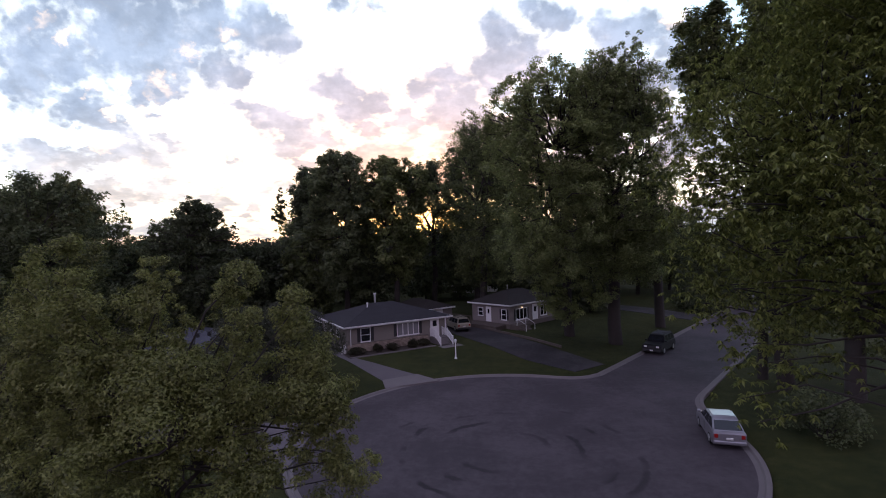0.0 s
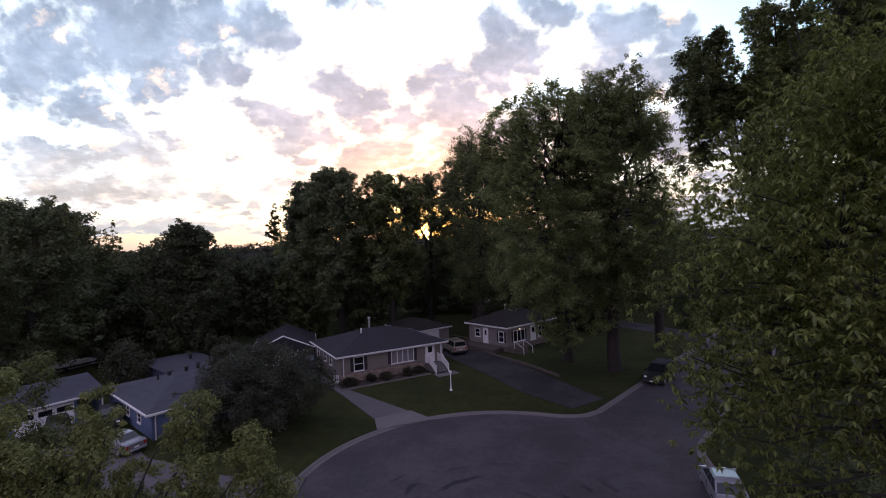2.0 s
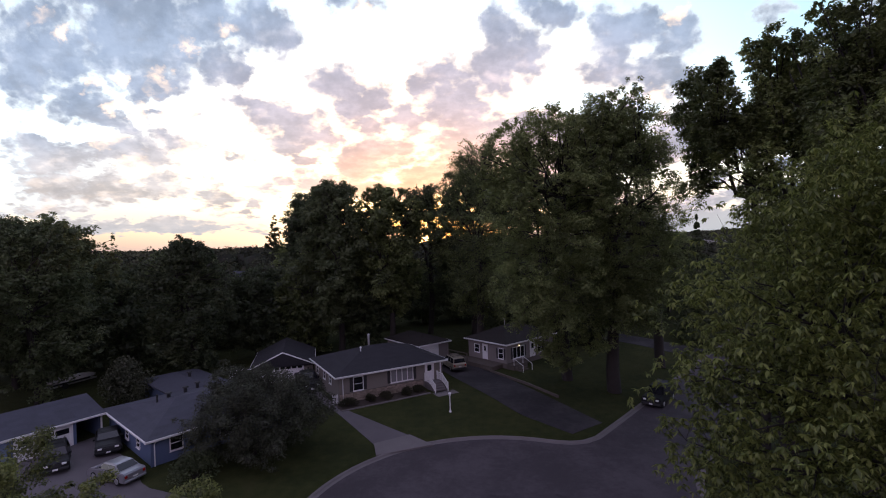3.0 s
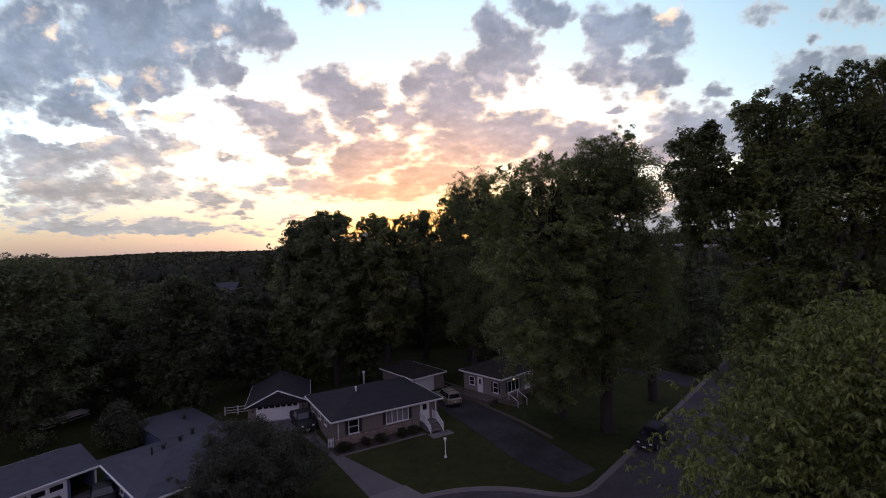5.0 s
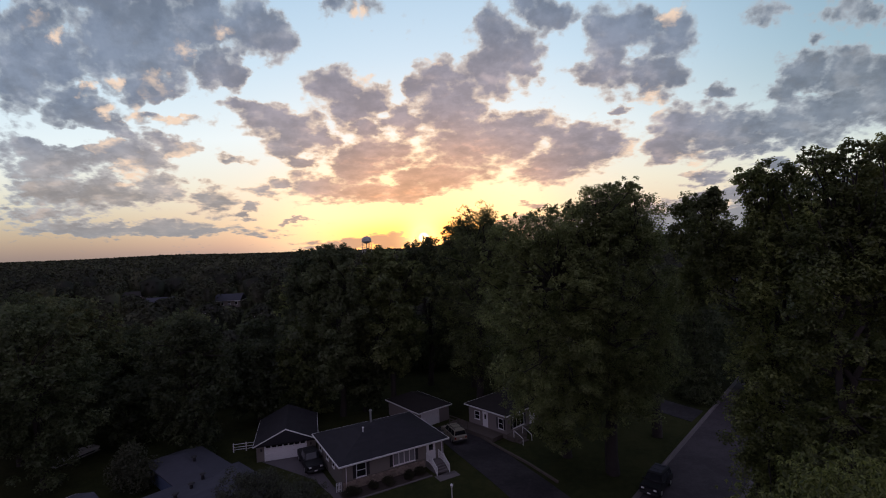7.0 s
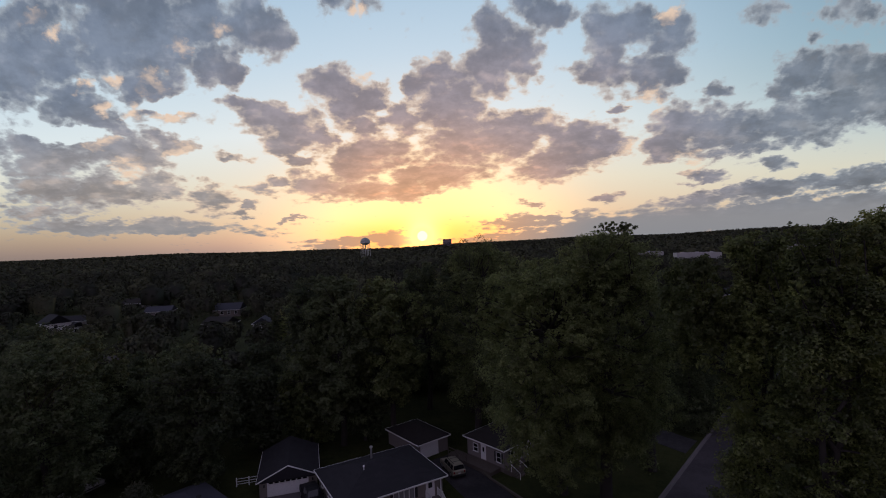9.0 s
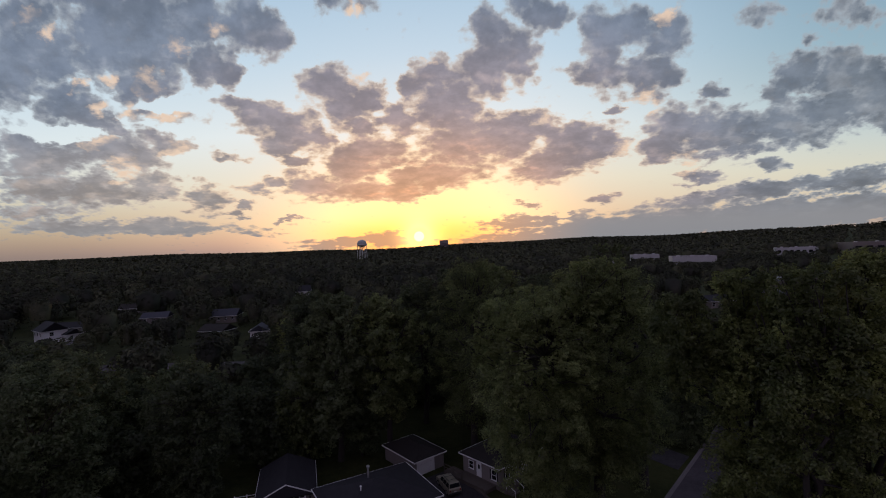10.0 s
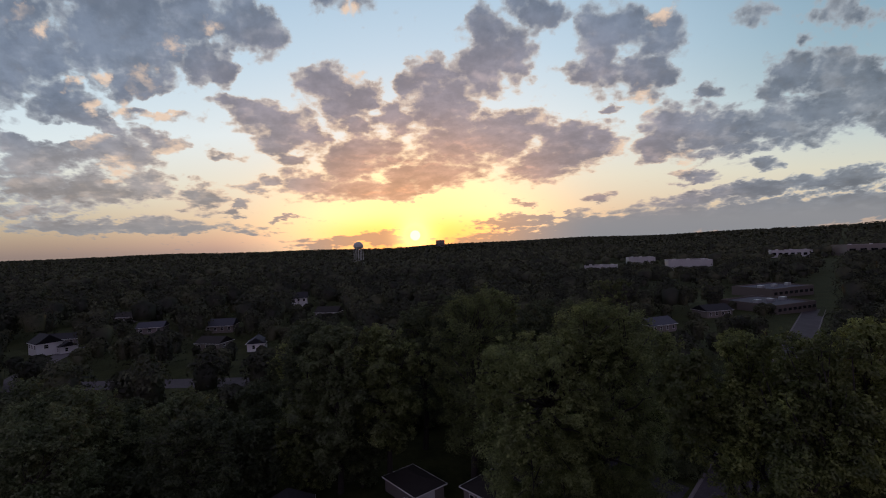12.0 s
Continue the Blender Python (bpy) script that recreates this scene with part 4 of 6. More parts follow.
def blue_garage():
    g = 0.15
    h = thing("attached_garage", pose(-33.2, 36.4, 0, 0, 0, 58), "blue garage with white panel door and open carport bay", "garage")
    w, d = 4.3, 6.6
    front, right, back, left = walls(h, w, d, g - 0.3, 2.45, SIDING_BLUE)
    c = [Vector((-0.6, -0.45, 2.6)), Vector((6.4, -0.45, 2.6)), Vector((6.4, d + 0.4, 2.6)), Vector((-0.6, d + 0.4, 2.6))]
    r = [Vector((-0.6, d / 2, 3.7)), Vector((6.4, d / 2, 3.7))]
    roof = part("roof", roof_mesh(c, r), SHINGLE_BLUE, h)
    roof_shingles(roof, c, r, SHINGLE_BLUE)
    fascia(h, c)
    garage_door(h, front, 0.45, 4.0, g, 2.15, 3, 0.42, 4)
    part("carport_back_wall", box((4.3, d - 0.2, g - 0.2), (6.1, d, 2.45)), SIDING_BLUE, h)
    part("carport_side_wall", box((6.1, 0.3, g - 0.2), (6.25, d, 2.45)), SIDING_BLUE, h)
    part("carport_post", box((6.1, -0.1, g - 0.2), (6.22, 0.02, 2.5)), WHITE, h)


ranch_house()
tan_garage()
side_shed()
white_house()
blue_house()
blue_garage()


# ---------------------------------------------------------------- trees
def unit(v):
    return v / np.maximum(np.linalg.norm(v, axis=1, keepdims=True), 1e-9)


def leaf_cards(centres, size, rng, normal=None, jitter=1.0, slim=0.62, hang=0.0, three=False):
    """Folded leaf shapes round the given centres; three-cornered ones where leaves are seen from afar."""
    n = len(centres)
    lean = rng.normal(size=(n, 3)) * jitter
    nrm = unit(lean + (np.array([0, 0, 0.6]) if normal is None else normal))
    u = unit(np.cross(nrm, rng.normal(size=(n, 3))))
    u[:, 2] -= hang
    u = unit(u)
    v = unit(np.cross(nrm, u))
    s = size * rng.uniform(0.65, 1.35, (n, 1))
    if three:
        tri = np.stack([centres - u * s * 0.5, centres + v * s * slim * 0.6 + u * s * 0.15, centres - v * s * slim * 0.6 + u * s * 0.45], 1)
        return tri.reshape(-1, 3), np.arange(3 * n).reshape(-1, 3)
    quad = np.stack([centres - u * s * 0.5, centres + v * s * slim * 0.5 + nrm * s * 0.1, centres + u * s * 0.5, centres - v * s * slim * 0.5 + nrm * s * 0.1], 1)
    return quad.reshape(-1, 3), np.arange(4 * n).reshape(-1, 4)


def tassel_cards(tips, size, rng, droop, each=9, slim=0.34):
    """Leaflets that fan out from twig tips and hang, their upper faces to the sky."""
    n = len(tips) * each
    tip = np.repeat(tips, each, 0)
    scale = np.repeat(rng.uniform(0.7, 1.3, (len(tips), 1)), each, 0)
    a = rng.uniform(0, 6.28, n)
    way = unit(np.stack([np.cos(a), np.sin(a), -droop + rng.normal(size=n) * 0.45], -1))
    s = size * scale * rng.uniform(0.7, 1.2, (n, 1))
    up = np.array([0, 0, 1.0]) + rng.normal(size=(n, 3)) * 0.3
    v = unit(np.cross(way, up))
    nrm = unit(np.cross(v, way))
    mid = tip + way * s * 0.45
    quad = np.stack([tip, mid + v * s * slim * 0.5 + nrm * s * 0.05, tip + way * s - np.array([0, 0, 0.12]) * s, mid - v * s * slim * 0.5 + nrm * s * 0.05], 1)
    return quad.reshape(-1, 3), np.arange(4 * n).reshape(-1, 4)


def crown_lobes(rng, height, base, radius, count, shape=0.0):
    """Rounded masses of foliage that together make an uneven crown. shape: 0 an egg, 1 a spreading top, -1 a cone."""
    lobes = []
    for i in range(count):
        t = (i + 0.5) / count
        z = base + (height - base) * (0.06 + 0.86 * t)
        egg = math.sin(math.pi * min(1, 0.12 + 0.80 * t)) ** 0.65
        wide = radius * ((1 - shape) * egg + shape * (0.55 + 0.45 * t)) if shape >= 0 else radius * (1 - 0.6 * t ** 2.5) * min(1.0, 0.55 + 1.4 * t)
        size = radius * rng.uniform(0.28, 0.44)
        a = i * 2.39996 + rng.uniform(-0.5, 0.5)
        reach = max(0.0, wide - size * 0.8) * rng.uniform(0.55, 1.05)
        lobes.append((reach * math.cos(a), reach * math.sin(a), min(z, height - size * 0.85), size, size * rng.uniform(0.7, 1.0)))
    for i in range(max(2, count // 6)):
        size = radius * rng.uniform(0.18, 0.28)
        a = rng.uniform(0, 6.28)
        reach = radius * rng.uniform(0.1, 0.5)
        lobes.append((reach * math.cos(a), reach * math.sin(a), height - size * rng.uniform(0.7, 1.6), size, size * 1.1))
    return lobes


def limb(bm, a, b, ra, rb, rng, bend=0.12, steps=3, sides=6):
    """A tapered, slightly crooked limb with a continuous skin."""
    a, b = Vector(a), Vector(b)
    length = (b - a).length
    points = [a.lerp(b, i / steps) + (Vector(rng.normal(size=3)) * length * bend * 0.35 if 0 < i < steps else Vector()) for i in range(steps + 1)]
    axis = (b - a).normalized()
    side = axis.orthogonal().normalized()
    rings = []
    for i, p in enumerate(points):
        way = (points[min(i + 1, steps)] - points[max(i - 1, 0)]).normalized()
        u = (side - way * side.dot(way)).normalized()
        v = way.cross(u)
        r = ra + (rb - ra) * i / steps
        rings.append([bm.verts.new(p + r * (math.cos(2 * math.pi * k / sides) * u + math.sin(2 * math.pi * k / sides) * v)) for k in range(sides)])
    for lo, hi in zip(rings, rings[1:]):
        for k in range(sides):
            bm.faces.new((lo[k], lo[(k + 1) % sides], hi[(k + 1) % sides], hi[k]))


def tree(x, y, height, radius, base, leaves, size, mat, label, seed, lobes=16, shape=0.0, name="tree", trunk_r=None, hang=0.0, clumps=9, spread=0.30, group="", fork=0.42, open_crown=0.0, plumes=(), slim=0.62, boughs=0, tassels=0.0, shift=(0, 0), extra=(), puff=1.9, even=1.7, tip=0.30):
    rng = np.random.default_rng(seed)
    ob = thing(name, pose(x, y, z_at(x, y) - 0.05), label, "tree", group)
    masses = crown_lobes(rng, height, base, radius, lobes, shape)
    masses = [(cx + shift[0], cy + shift[1], cz, r, rz) for cx, cy, cz, r, rz in masses]
    plumes = list(plumes)
    for j in range(boughs):
        a, f = rng.uniform(0, 6.28), math.sqrt((j + 0.5) / boughs)
        plumes.append((shift[0] + radius * 0.88 * f * math.cos(a + j * 2.4), shift[1] + radius * 0.88 * f * math.sin(a + j * 2.4), height * (1 - 0.13 * f * f) + rng.uniform(-1.6, 0.4), rng.uniform(0.9, 1.6)))
    for px, py, top, pr in plumes:
        masses += [(px + rng.normal() * pr * 0.2, py + rng.normal() * pr * 0.2, top - pr * (0.5 + 0.8 * j), pr * (tip + (1 - tip) * 0.24 * j), pr * 0.75) for j in range(5)]
    # hanging boughs and side masses, at places of their own
    masses += [(ex - x, ey - y, ez, er, er * 0.85) for ex, ey, ez, er in extra]
    tr = trunk_r or height * 0.014 + 0.05
    bm = bmesh.new()
    split = height * fork
    lean = rng.normal(size=2) * 0.25
    top = (lean[0], lean[1], split)
    limb(bm, (0, 0, 0), top, tr * 1.25, tr * 0.8, rng, 0.05, 4, 9)
    tips = []
    for k in range(5):
        a = 2 * math.pi * k / 5 + rng.uniform(-0.4, 0.4)
        reach = radius * rng.uniform(0.15, 0.45)
        tip = (reach * math.cos(a) + shift[0] * 0.8, reach * math.sin(a) + shift[1] * 0.8, height * rng.uniform(0.66, 0.88))
        limb(bm, top, tip, tr * 0.55, tr * 0.14, rng, 0.16, 5, 6)
        tips.append((Vector(top), Vector(tip)))
    centres, weights = [], []
    for cx, cy, cz, r, rz in masses:
        hub = Vector((cx, cy, cz))
        # each mass hangs on a branch that leaves the nearest main limb below it
        best, start = 1e9, Vector(top)
        for a, b in tips:
            for f in (0.05, 0.25, 0.45, 0.65, 0.85):
                p = a.lerp(b, f)
                cost = (p - hub).length + max(0, p.z - hub.z) * 2.0
                if cost < best:
                    best, start = cost, p
        limb(bm, start, hub, tr * 0.22, tr * 0.07, rng, 0.14, 3, 5)
        d = unit(rng.normal(size=(clumps, 3)) + np.array([0, 0, 0.25]))
        c = np.array(hub) + d * np.array([r, r, rz]) * rng.uniform(0.45, 1.0, (clumps, 1))
        for p in c[:3]:
            limb(bm, hub, p, tr * 0.04, tr * 0.015, rng, 0.1, 2, 3)
        centres.append(c)
        weights.append(np.full(clumps, r * rng.uniform(1 - open_crown, 1.0)))
    centres, weights = np.concatenate(centres), np.concatenate(weights)
    share = weights ** even
    pick = rng.choice(len(centres), leaves, p=share / share.sum())
    # each clump is a flattened puff, fuller on its upper side
    off = unit(rng.normal(size=(leaves, 3)) + np.array([0, 0, 0.4])) * (rng.uniform(0, 1, (leaves, 1)) ** 0.45) * (weights[pick, None] * spread * puff)
    off[:, 2] = off[:, 2] * 0.75 - hang * np.abs(rng.normal(size=leaves)) * weights[pick]
    where = centres[pick] + off
    face = unit(off) * 0.9 + np.array([0, 0, 0.65])
    keep = where[:, 2] > 0.25
    if tassels:
        verts, quads = tassel_cards(where[keep][: int(keep.sum() / 9)], size, rng, tassels, slim=slim)
    else:
        verts, quads = leaf_cards(where[keep], size, rng, normal=face[keep], jitter=0.42, slim=slim, hang=hang * 2.0, three=True)
    crown = new("crown", mesh_from_arrays("crown", verts, quads, mat))
    crown.parent = ob
    part("trunk", bm, BARK, ob, smooth=True)
    return ob


ASH = "yellow-green ash tree with airy drooping foliage"
tree(-7.3, 11.4, 8.8, 3.6, 3.6, 190000, 0.084, LEAF_YOUNG, ASH, 1, 13, 0.3, tip=0.5, clumps=14, spread=0.30, open_crown=0.75, slim=0.45, hang=0.04, even=1.2,
     plumes=[(-2.3, 0.0, 11.2, 1.35), (-0.5, 0.2, 10.8, 1.25), (0.2, -0.3, 10.4, 1.1), (1.7, 0.1, 10.8, 1.15), (3.1, 0.3, 9.9, 1.0), (-3.6, 0.5, 10.6, 1.1), (0.9, 0.8, 9.9, 1.0), (-1.3, -0.7, 10.0, 1.0), (3.9, 0.1, 8.5, 0.9), (2.4, -0.6, 9.4, 0.9)],
     extra=[(-3.0, 11.6, 6.4, 0.8), (-2.7, 11.4, 5.6, 0.7), (-3.6, 11.2, 7.4, 0.9), (-4.4, 10.8, 6.0, 0.9)])
tree(-11.8, 13.4, 8.8, 3.0, 3.2, 95000, 0.090, LEAF_YOUNG, ASH, 3, 12, 0.3, tip=0.5, clumps=14, spread=0.32, open_crown=0.5, slim=0.45, hang=0.04, even=1.2,
     plumes=[(1.3, 0, 11.0, 1.2), (-0.6, 0, 10.5, 1.1), (-1.9, 0.3, 9.6, 1.0), (2.4, 0.2, 9.8, 0.9)])
tree(11.6, 12.2, 18.9, 6.4, 8.6, 165000, 0.150, LEAF_ASH, "large yellow-green maple with hanging leaf clusters", 4, 96, -1, hang=0.10, clumps=14, spread=0.22, even=1.4, open_crown=0.35, slim=0.34, tassels=0.75, trunk_r=0.2, fork=0.36,
     plumes=[(-4.6, -0.5, 14.4, 1.3), (-4.0, 1.0, 15.4, 1.3), (-5.2, 0.5, 13.2, 1.1), (-3.4, -1.5, 15.2, 1.2), (-4.4, 1.8, 14.0, 1.2), (-2.6, 0.6, 16.6, 1.2)],
     extra=[(6.3, 11.8, 11.0, 1.2), (6.2, 12.7, 12.4, 1.3), (6.9, 12.2, 13.8, 1.3), (6.6, 11.6, 9.7, 1.1), (7.6, 12.6, 10.6, 1.4), (7.2, 11.8, 8.2, 1.0), (7.0, 11.7, 6.9, 0.8), (8.2, 12.8, 9.2, 1.3), (8.4, 13.0, 12.0, 1.6), (7.9, 13.6, 14.6, 1.5), (7.8, 12.2, 7.6, 1.1), (8.4, 12.4, 6.8, 0.9), (7.4, 11.9, 6.2, 0.8), (8.8, 12.6, 8.2, 1.1), (9.4, 12.8, 7.4, 0.9)])
tree(-15.0, 37.4, 6.6, 6.6, 0.3, 76000, 0.15, LEAF_GREY, "low spreading grey-green ornamental tree on a lawn", 5, 26, 0.35, hang=0.05, clumps=14, spread=0.2, fork=0.2, slim=0.5, open_crown=0.6,
     extra=[(-19.4, 36.6, 2.2, 1.8), (-18.6, 35.8, 1.4, 1.6), (-11.0, 37.2, 2.2, 1.6), (-13.4, 34.4, 1.8, 1.8), (-16.6, 34.2, 2.4, 2.0), (-10.2, 39.0, 3.2, 1.6)])

TALL = "tall dark cottonwood with a ragged open crown"
LOW_BOUGHS = {0: [(22.4, 33.6, 5.0, 2.3), (24.4, 32.8, 3.8, 2.2), (23.0, 35.0, 8.0, 2.2), (22.3, 34.4, 11.6, 2.3), (22.1, 34.2, 14.6, 2.3), (22.0, 34.6, 17.6, 2.3), (22.2, 34.8, 20.4, 2.2)],
              1: [(26.6, 29.4, 4.4, 2.6), (25.4, 29.2, 7.2, 2.4), (28.6, 28.8, 5.8, 2.6), (24.0, 29.8, 10.0, 2.2)]}
for i, (x, y, h, r, b, n, wide) in enumerate([
        (24.0, 34.6, 29.8, 4.2, 4, 66000, 0.1), (25.4, 30.4, 30.2, 4.4, 3, 66000, 0.1), (29.6, 31.2, 30.8, 5.0, 4, 56000, 0.1), (35.0, 31.5, 29.0, 5.4, 4, 40000, 0.1),
        (4.6, 69.5, 29.8, 7.6, 4, 56000, 0.2)]):
    tree(x, y, h, r, b, int(n * 1.35), 0.21, LEAF_TALL if y < 40 else LEAF_MID, TALL, 20 + i, 50, wide, clumps=15, spread=0.27, even=1.4, open_crown=0.55, boughs=13, extra=LOW_BOUGHS.get(i, ()), group="tall trees along the street")
tree(23.6, 36.6, 28.4, 3.4, 21.4, 30000, 0.21, LEAF_TALL, "tall cottonwood leaning over the street with a high crown", 26, 20, 0.2, clumps=14, spread=0.28, even=1.4, open_crown=0.6, boughs=6, trunk_r=0.3,
     shift=(-3.9, -1.0), group="tall trees along the street", fork=0.66)
tree(26.0, 59.5, 32.0, 4.8, 6, 44000, 0.23, LEAF_MID, TALL, 25, 32, 0.2, clumps=14, spread=0.2, even=1.4, open_crown=0.85, boughs=8, shift=(-3.2, 0), group="tall trees along the street",
     extra=[(22.5, 58, 8, 3.0), (25.5, 57.5, 10, 3.0), (23.0, 57, 13, 3.2)])
tree(17.3, 50.6, 30.6, 7.8, 6.0, 150000, 0.20, LEAF_MID, "huge spreading cottonwood overhanging a lawn", 29, 50, 0.35, clumps=16, spread=0.2, even=1.4, open_crown=0.6, boughs=22, trunk_r=0.6,
     shift=(0.7, -1.2), group="tall trees along the street", fork=0.3, extra=[(13.6, 49.6, 10.0, 3.0), (15.6, 48.2, 9.0, 2.8), (18.6, 47.4, 8.6, 2.8), (20.6, 49.4, 10.4, 3.0), (16.6, 47.6, 12.2, 3.2), (21.6, 52.0, 8.8, 2.8)])
tree(13.4, 54.4, 27.8, 7.4, 6.5, 130000, 0.20, LEAF_MID, "huge spreading cottonwood overhanging a lawn", 30, 46, 0.35, clumps=16, spread=0.2, even=1.4, open_crown=0.6, boughs=20, trunk_r=0.5,
     shift=(-3.8, -8.0), group="tall trees along the street", fork=0.4, extra=[(6.6, 51.8, 10.6, 2.6), (8.6, 51.0, 9.6, 2.6), (11.4, 50.2, 9.4, 2.8), (9.8, 52.4, 12.2, 3.0), (12.4, 52.6, 7.6, 2.2), (9.8, 52.0, 7.0, 2.2), (10.6, 51.6, 5.2, 2.0), (11.6, 51.2, 3.8, 1.9), (10.3, 52.2, 4.0, 1.7), (13.0, 50.6, 6.4, 2.2), (14.4, 50.4, 4.4, 2.0), (9.4, 52.4, 8.6, 2.2), (16.0, 49.6, 5.6, 2.2), (12.8, 51.8, 3.0, 1.6)])
DENSE = "broad dark green shade tree with a dense crown"
for i, (x, y, h, r, b, n) in enumerate([
        (-27, 93, 20.0, 6.6, 2, 12000), (-22.0, 78, 25.0, 7.0, 2, 26000), (-15.5, 70, 25.4, 6.8, 3, 30000), (-8.3, 71.0, 24.4, 7.0, 5.5, 25000), (-3.0, 84, 26.4, 7.2, 5, 15000), (4.6, 82, 28.2, 7.4, 2, 19000),
        (11, 88, 28.0, 7.6, 2, 16000), (18, 82, 26.5, 7.6, 2, 16000), (28, 90, 25.0, 8.0, 1.5, 14000), (-20.5, 71, 14.0, 5.2, 0.8, 11000), (-12.5, 71.5, 11.0, 4.8, 0.8, 9000), (-27.5, 69, 12.0, 5.4, 1, 12000),
        (-31, 58, 17.4, 5.8, 0.6, 19000), (-38.5, 68, 16.5, 6.5, 0.6, 14000), (-49, 62, 20.0, 7, 1.5, 15000), (-57.5, 64, 20.3, 7.4, 1.2, 14000), (-50, 74, 13.5, 6.4, 1, 14000), (-43.5, 51, 20.0, 6.8, 1.2, 19000),
        (-51.5, 57, 19.5, 7.2, 1, 15000), (-42, 82, 11, 6.4, 1, 13000), (-61, 56, 20, 8, 1, 13000), (-67, 61, 19.5, 8, 1, 12000), (-46.5, 42, 15, 5.6, 0.8, 13000), (37, 94, 22, 7.5, 1, 12000), (46, 100, 17, 7.5, 1, 12000)]):
    tree(x, y, h, r, b, int(n * (2.2 if y < 62 else 1.7)), 0.30 if y < 62 else 0.39, LEAF_DARK if i % 3 or y < 70 else LEAF_MID, DENSE, 60 + i, 30, 0.15, clumps=12, spread=0.22, open_crown=0.3, boughs=7, group="shade trees behind the houses")
for i, (x, y, h, r) in enumerate([(-33, 86, 13, 6), (-22, 95, 16, 7), (-13, 92, 21, 8), (-5, 96, 9, 6), (2, 97, 9, 6), (12, 99, 17, 7), (21, 99, 16, 7), (30, 101, 14, 6), (51, 70, 13, 6),
        (14, 70, 7, 4), (21, 72, 7.5, 4), (9.6, 70.5, 8, 4), (-52, 66, 10, 5), (-36, 78, 10, 5), (-42, 62, 9, 5), (46, 88, 12, 6), (49, 78, 15, 6.5)]):
    tree(x, y, h, r, 0.4, 9000, 0.42, LEAF_DARK, "dark leafy understorey tree behind the houses", 120 + i, 15, 0.3, clumps=9, spread=0.26, group="understorey trees", fork=0.25)


def conifer(x, y, h, r, seed):
    """A dark spruce: whorls of drooping boughs round a straight trunk."""
    rng = np.random.default_rng(seed)
    ob = thing("spruce", pose(x, y, z_at(x, y) - 0.05), "dark narrow spruce with drooping boughs", "tree")
    part("trunk", tube((0, 0, 0), (0, 0, h * 0.97), 0.22, 0.03), BARK, ob)
    n = 9000
    t = rng.uniform(0, 1, n) ** 1.5
    a = np.floor(rng.uniform(0, 1, n) * 9) * 0.698 + np.floor(t * 16) * 0.37 + rng.normal(size=n) * 0.10
    f = rng.uniform(0.15, 1, n) ** 0.6
    rad = r * (1 - t) * f
    z = 1.0 + np.round(t * 16) / 16 * (h - 1.2) - rad * 0.28 + rng.normal(size=n) * 0.16
    verts, quads = leaf_cards(np.stack([rad * np.cos(a), rad * np.sin(a), z], -1), 0.42, rng)
    crown = new("crown", mesh_from_arrays("crown", verts, quads, LEAF_DARK))
    crown.parent = ob


conifer(38.5, 74, 19, 4.0, 7)


def bush(x, y, h, r, leaves, size, mat, label, seed, name="bush", group=""):
    rng = np.random.default_rng(seed)
    n = 14
    a, t = rng.uniform(0, 6.28, n), rng.uniform(0, 1, n)
    hubs = np.stack([r * 0.62 * np.sqrt(t) * np.cos(a), r * 0.62 * np.sqrt(t) * np.sin(a), h * (0.35 + 0.4 * (1 - t))], -1)
    pick = rng.integers(0, n, leaves)
    d = unit(rng.normal(size=(leaves, 3)))
    where = hubs[pick] + d * np.array([r * 0.42, r * 0.42, h * 0.36]) * rng.uniform(0.6, 1.05, (leaves, 1))
    where = where[where[:, 2] > 0.02]
    verts, quads = leaf_cards(where, size, rng)
    ob = thing(name, pose(x, y, z_at(x, y)), label, "bush", group)
    leaf = new("foliage", mesh_from_arrays("foliage", verts, quads, mat))
    leaf.parent = ob
    bm = bmesh.new()
    for p in hubs:
        add_tube(bm, (p[0] * 0.1, p[1] * 0.1, -0.05), tuple(p), 0.03, 0.012, 4, caps=False)
    part("stems", bm, BARK, ob)
    return ob


RANCH = pose(-10.85, 48.2, 0, 0, 0, 30)
for i, (x, y, h, r) in enumerate([(0.5, -1.35, 0.85, 1.1), (2.75, -1.3, 0.9, 0.62), (4.5, -1.3, 0.8, 1.0), (6.75, -1.3, 0.9, 0.72), (8.1, -1.1, 0.75, 0.85)]):
    p = RANCH @ Vector((x, y, 0))
    bush(p.x, p.y, h, r, 2600, 0.085, LEAF_BUSH, "clipped dark reddish-green shrub by a house wall", 200 + i, "shrub", "shrubs along the house front")
bush(-33.5, 50.5, 4.6, 2.8, 6000, 0.22, LEAF_GREY, "large rounded grey-green bush behind a garage", 210)
bush(-17.5, 33.6, 1.8, 1.8, 3000, 0.14, LEAF_DARK, "dark bush beside a blue house wall", 211)
bush(19.5, 25.5, 2.6, 2.2, 4000, 0.16, LEAF_DARK, "dark rounded bush on a shaded lawn", 213)
bush(37.0, 61.0 + 10, 2.6, 2.6, 3000, 0.2, LEAF_DARK, "dark low bush beside the street", 212)


# ---------------------------------------------------------------- far woods, joined
HOUSES_FAR = [(-149, 178, 10), (-158, 192, 10), (-132, 220, 9), (-98, 216, 8), (-85, 180, 8), (-68, 173, 6), (-87, 300, 8), (-170, 260, 7), (-60, 250, 7), (84, 178, 8), (164, 222, 20), (200, 268, 20), (130, 205, 8),
              (178, 520, 20), (262, 605, 20), (256, 476, 24), (456, 606, 26), (545, 585, 34), (122, 207, 10)]


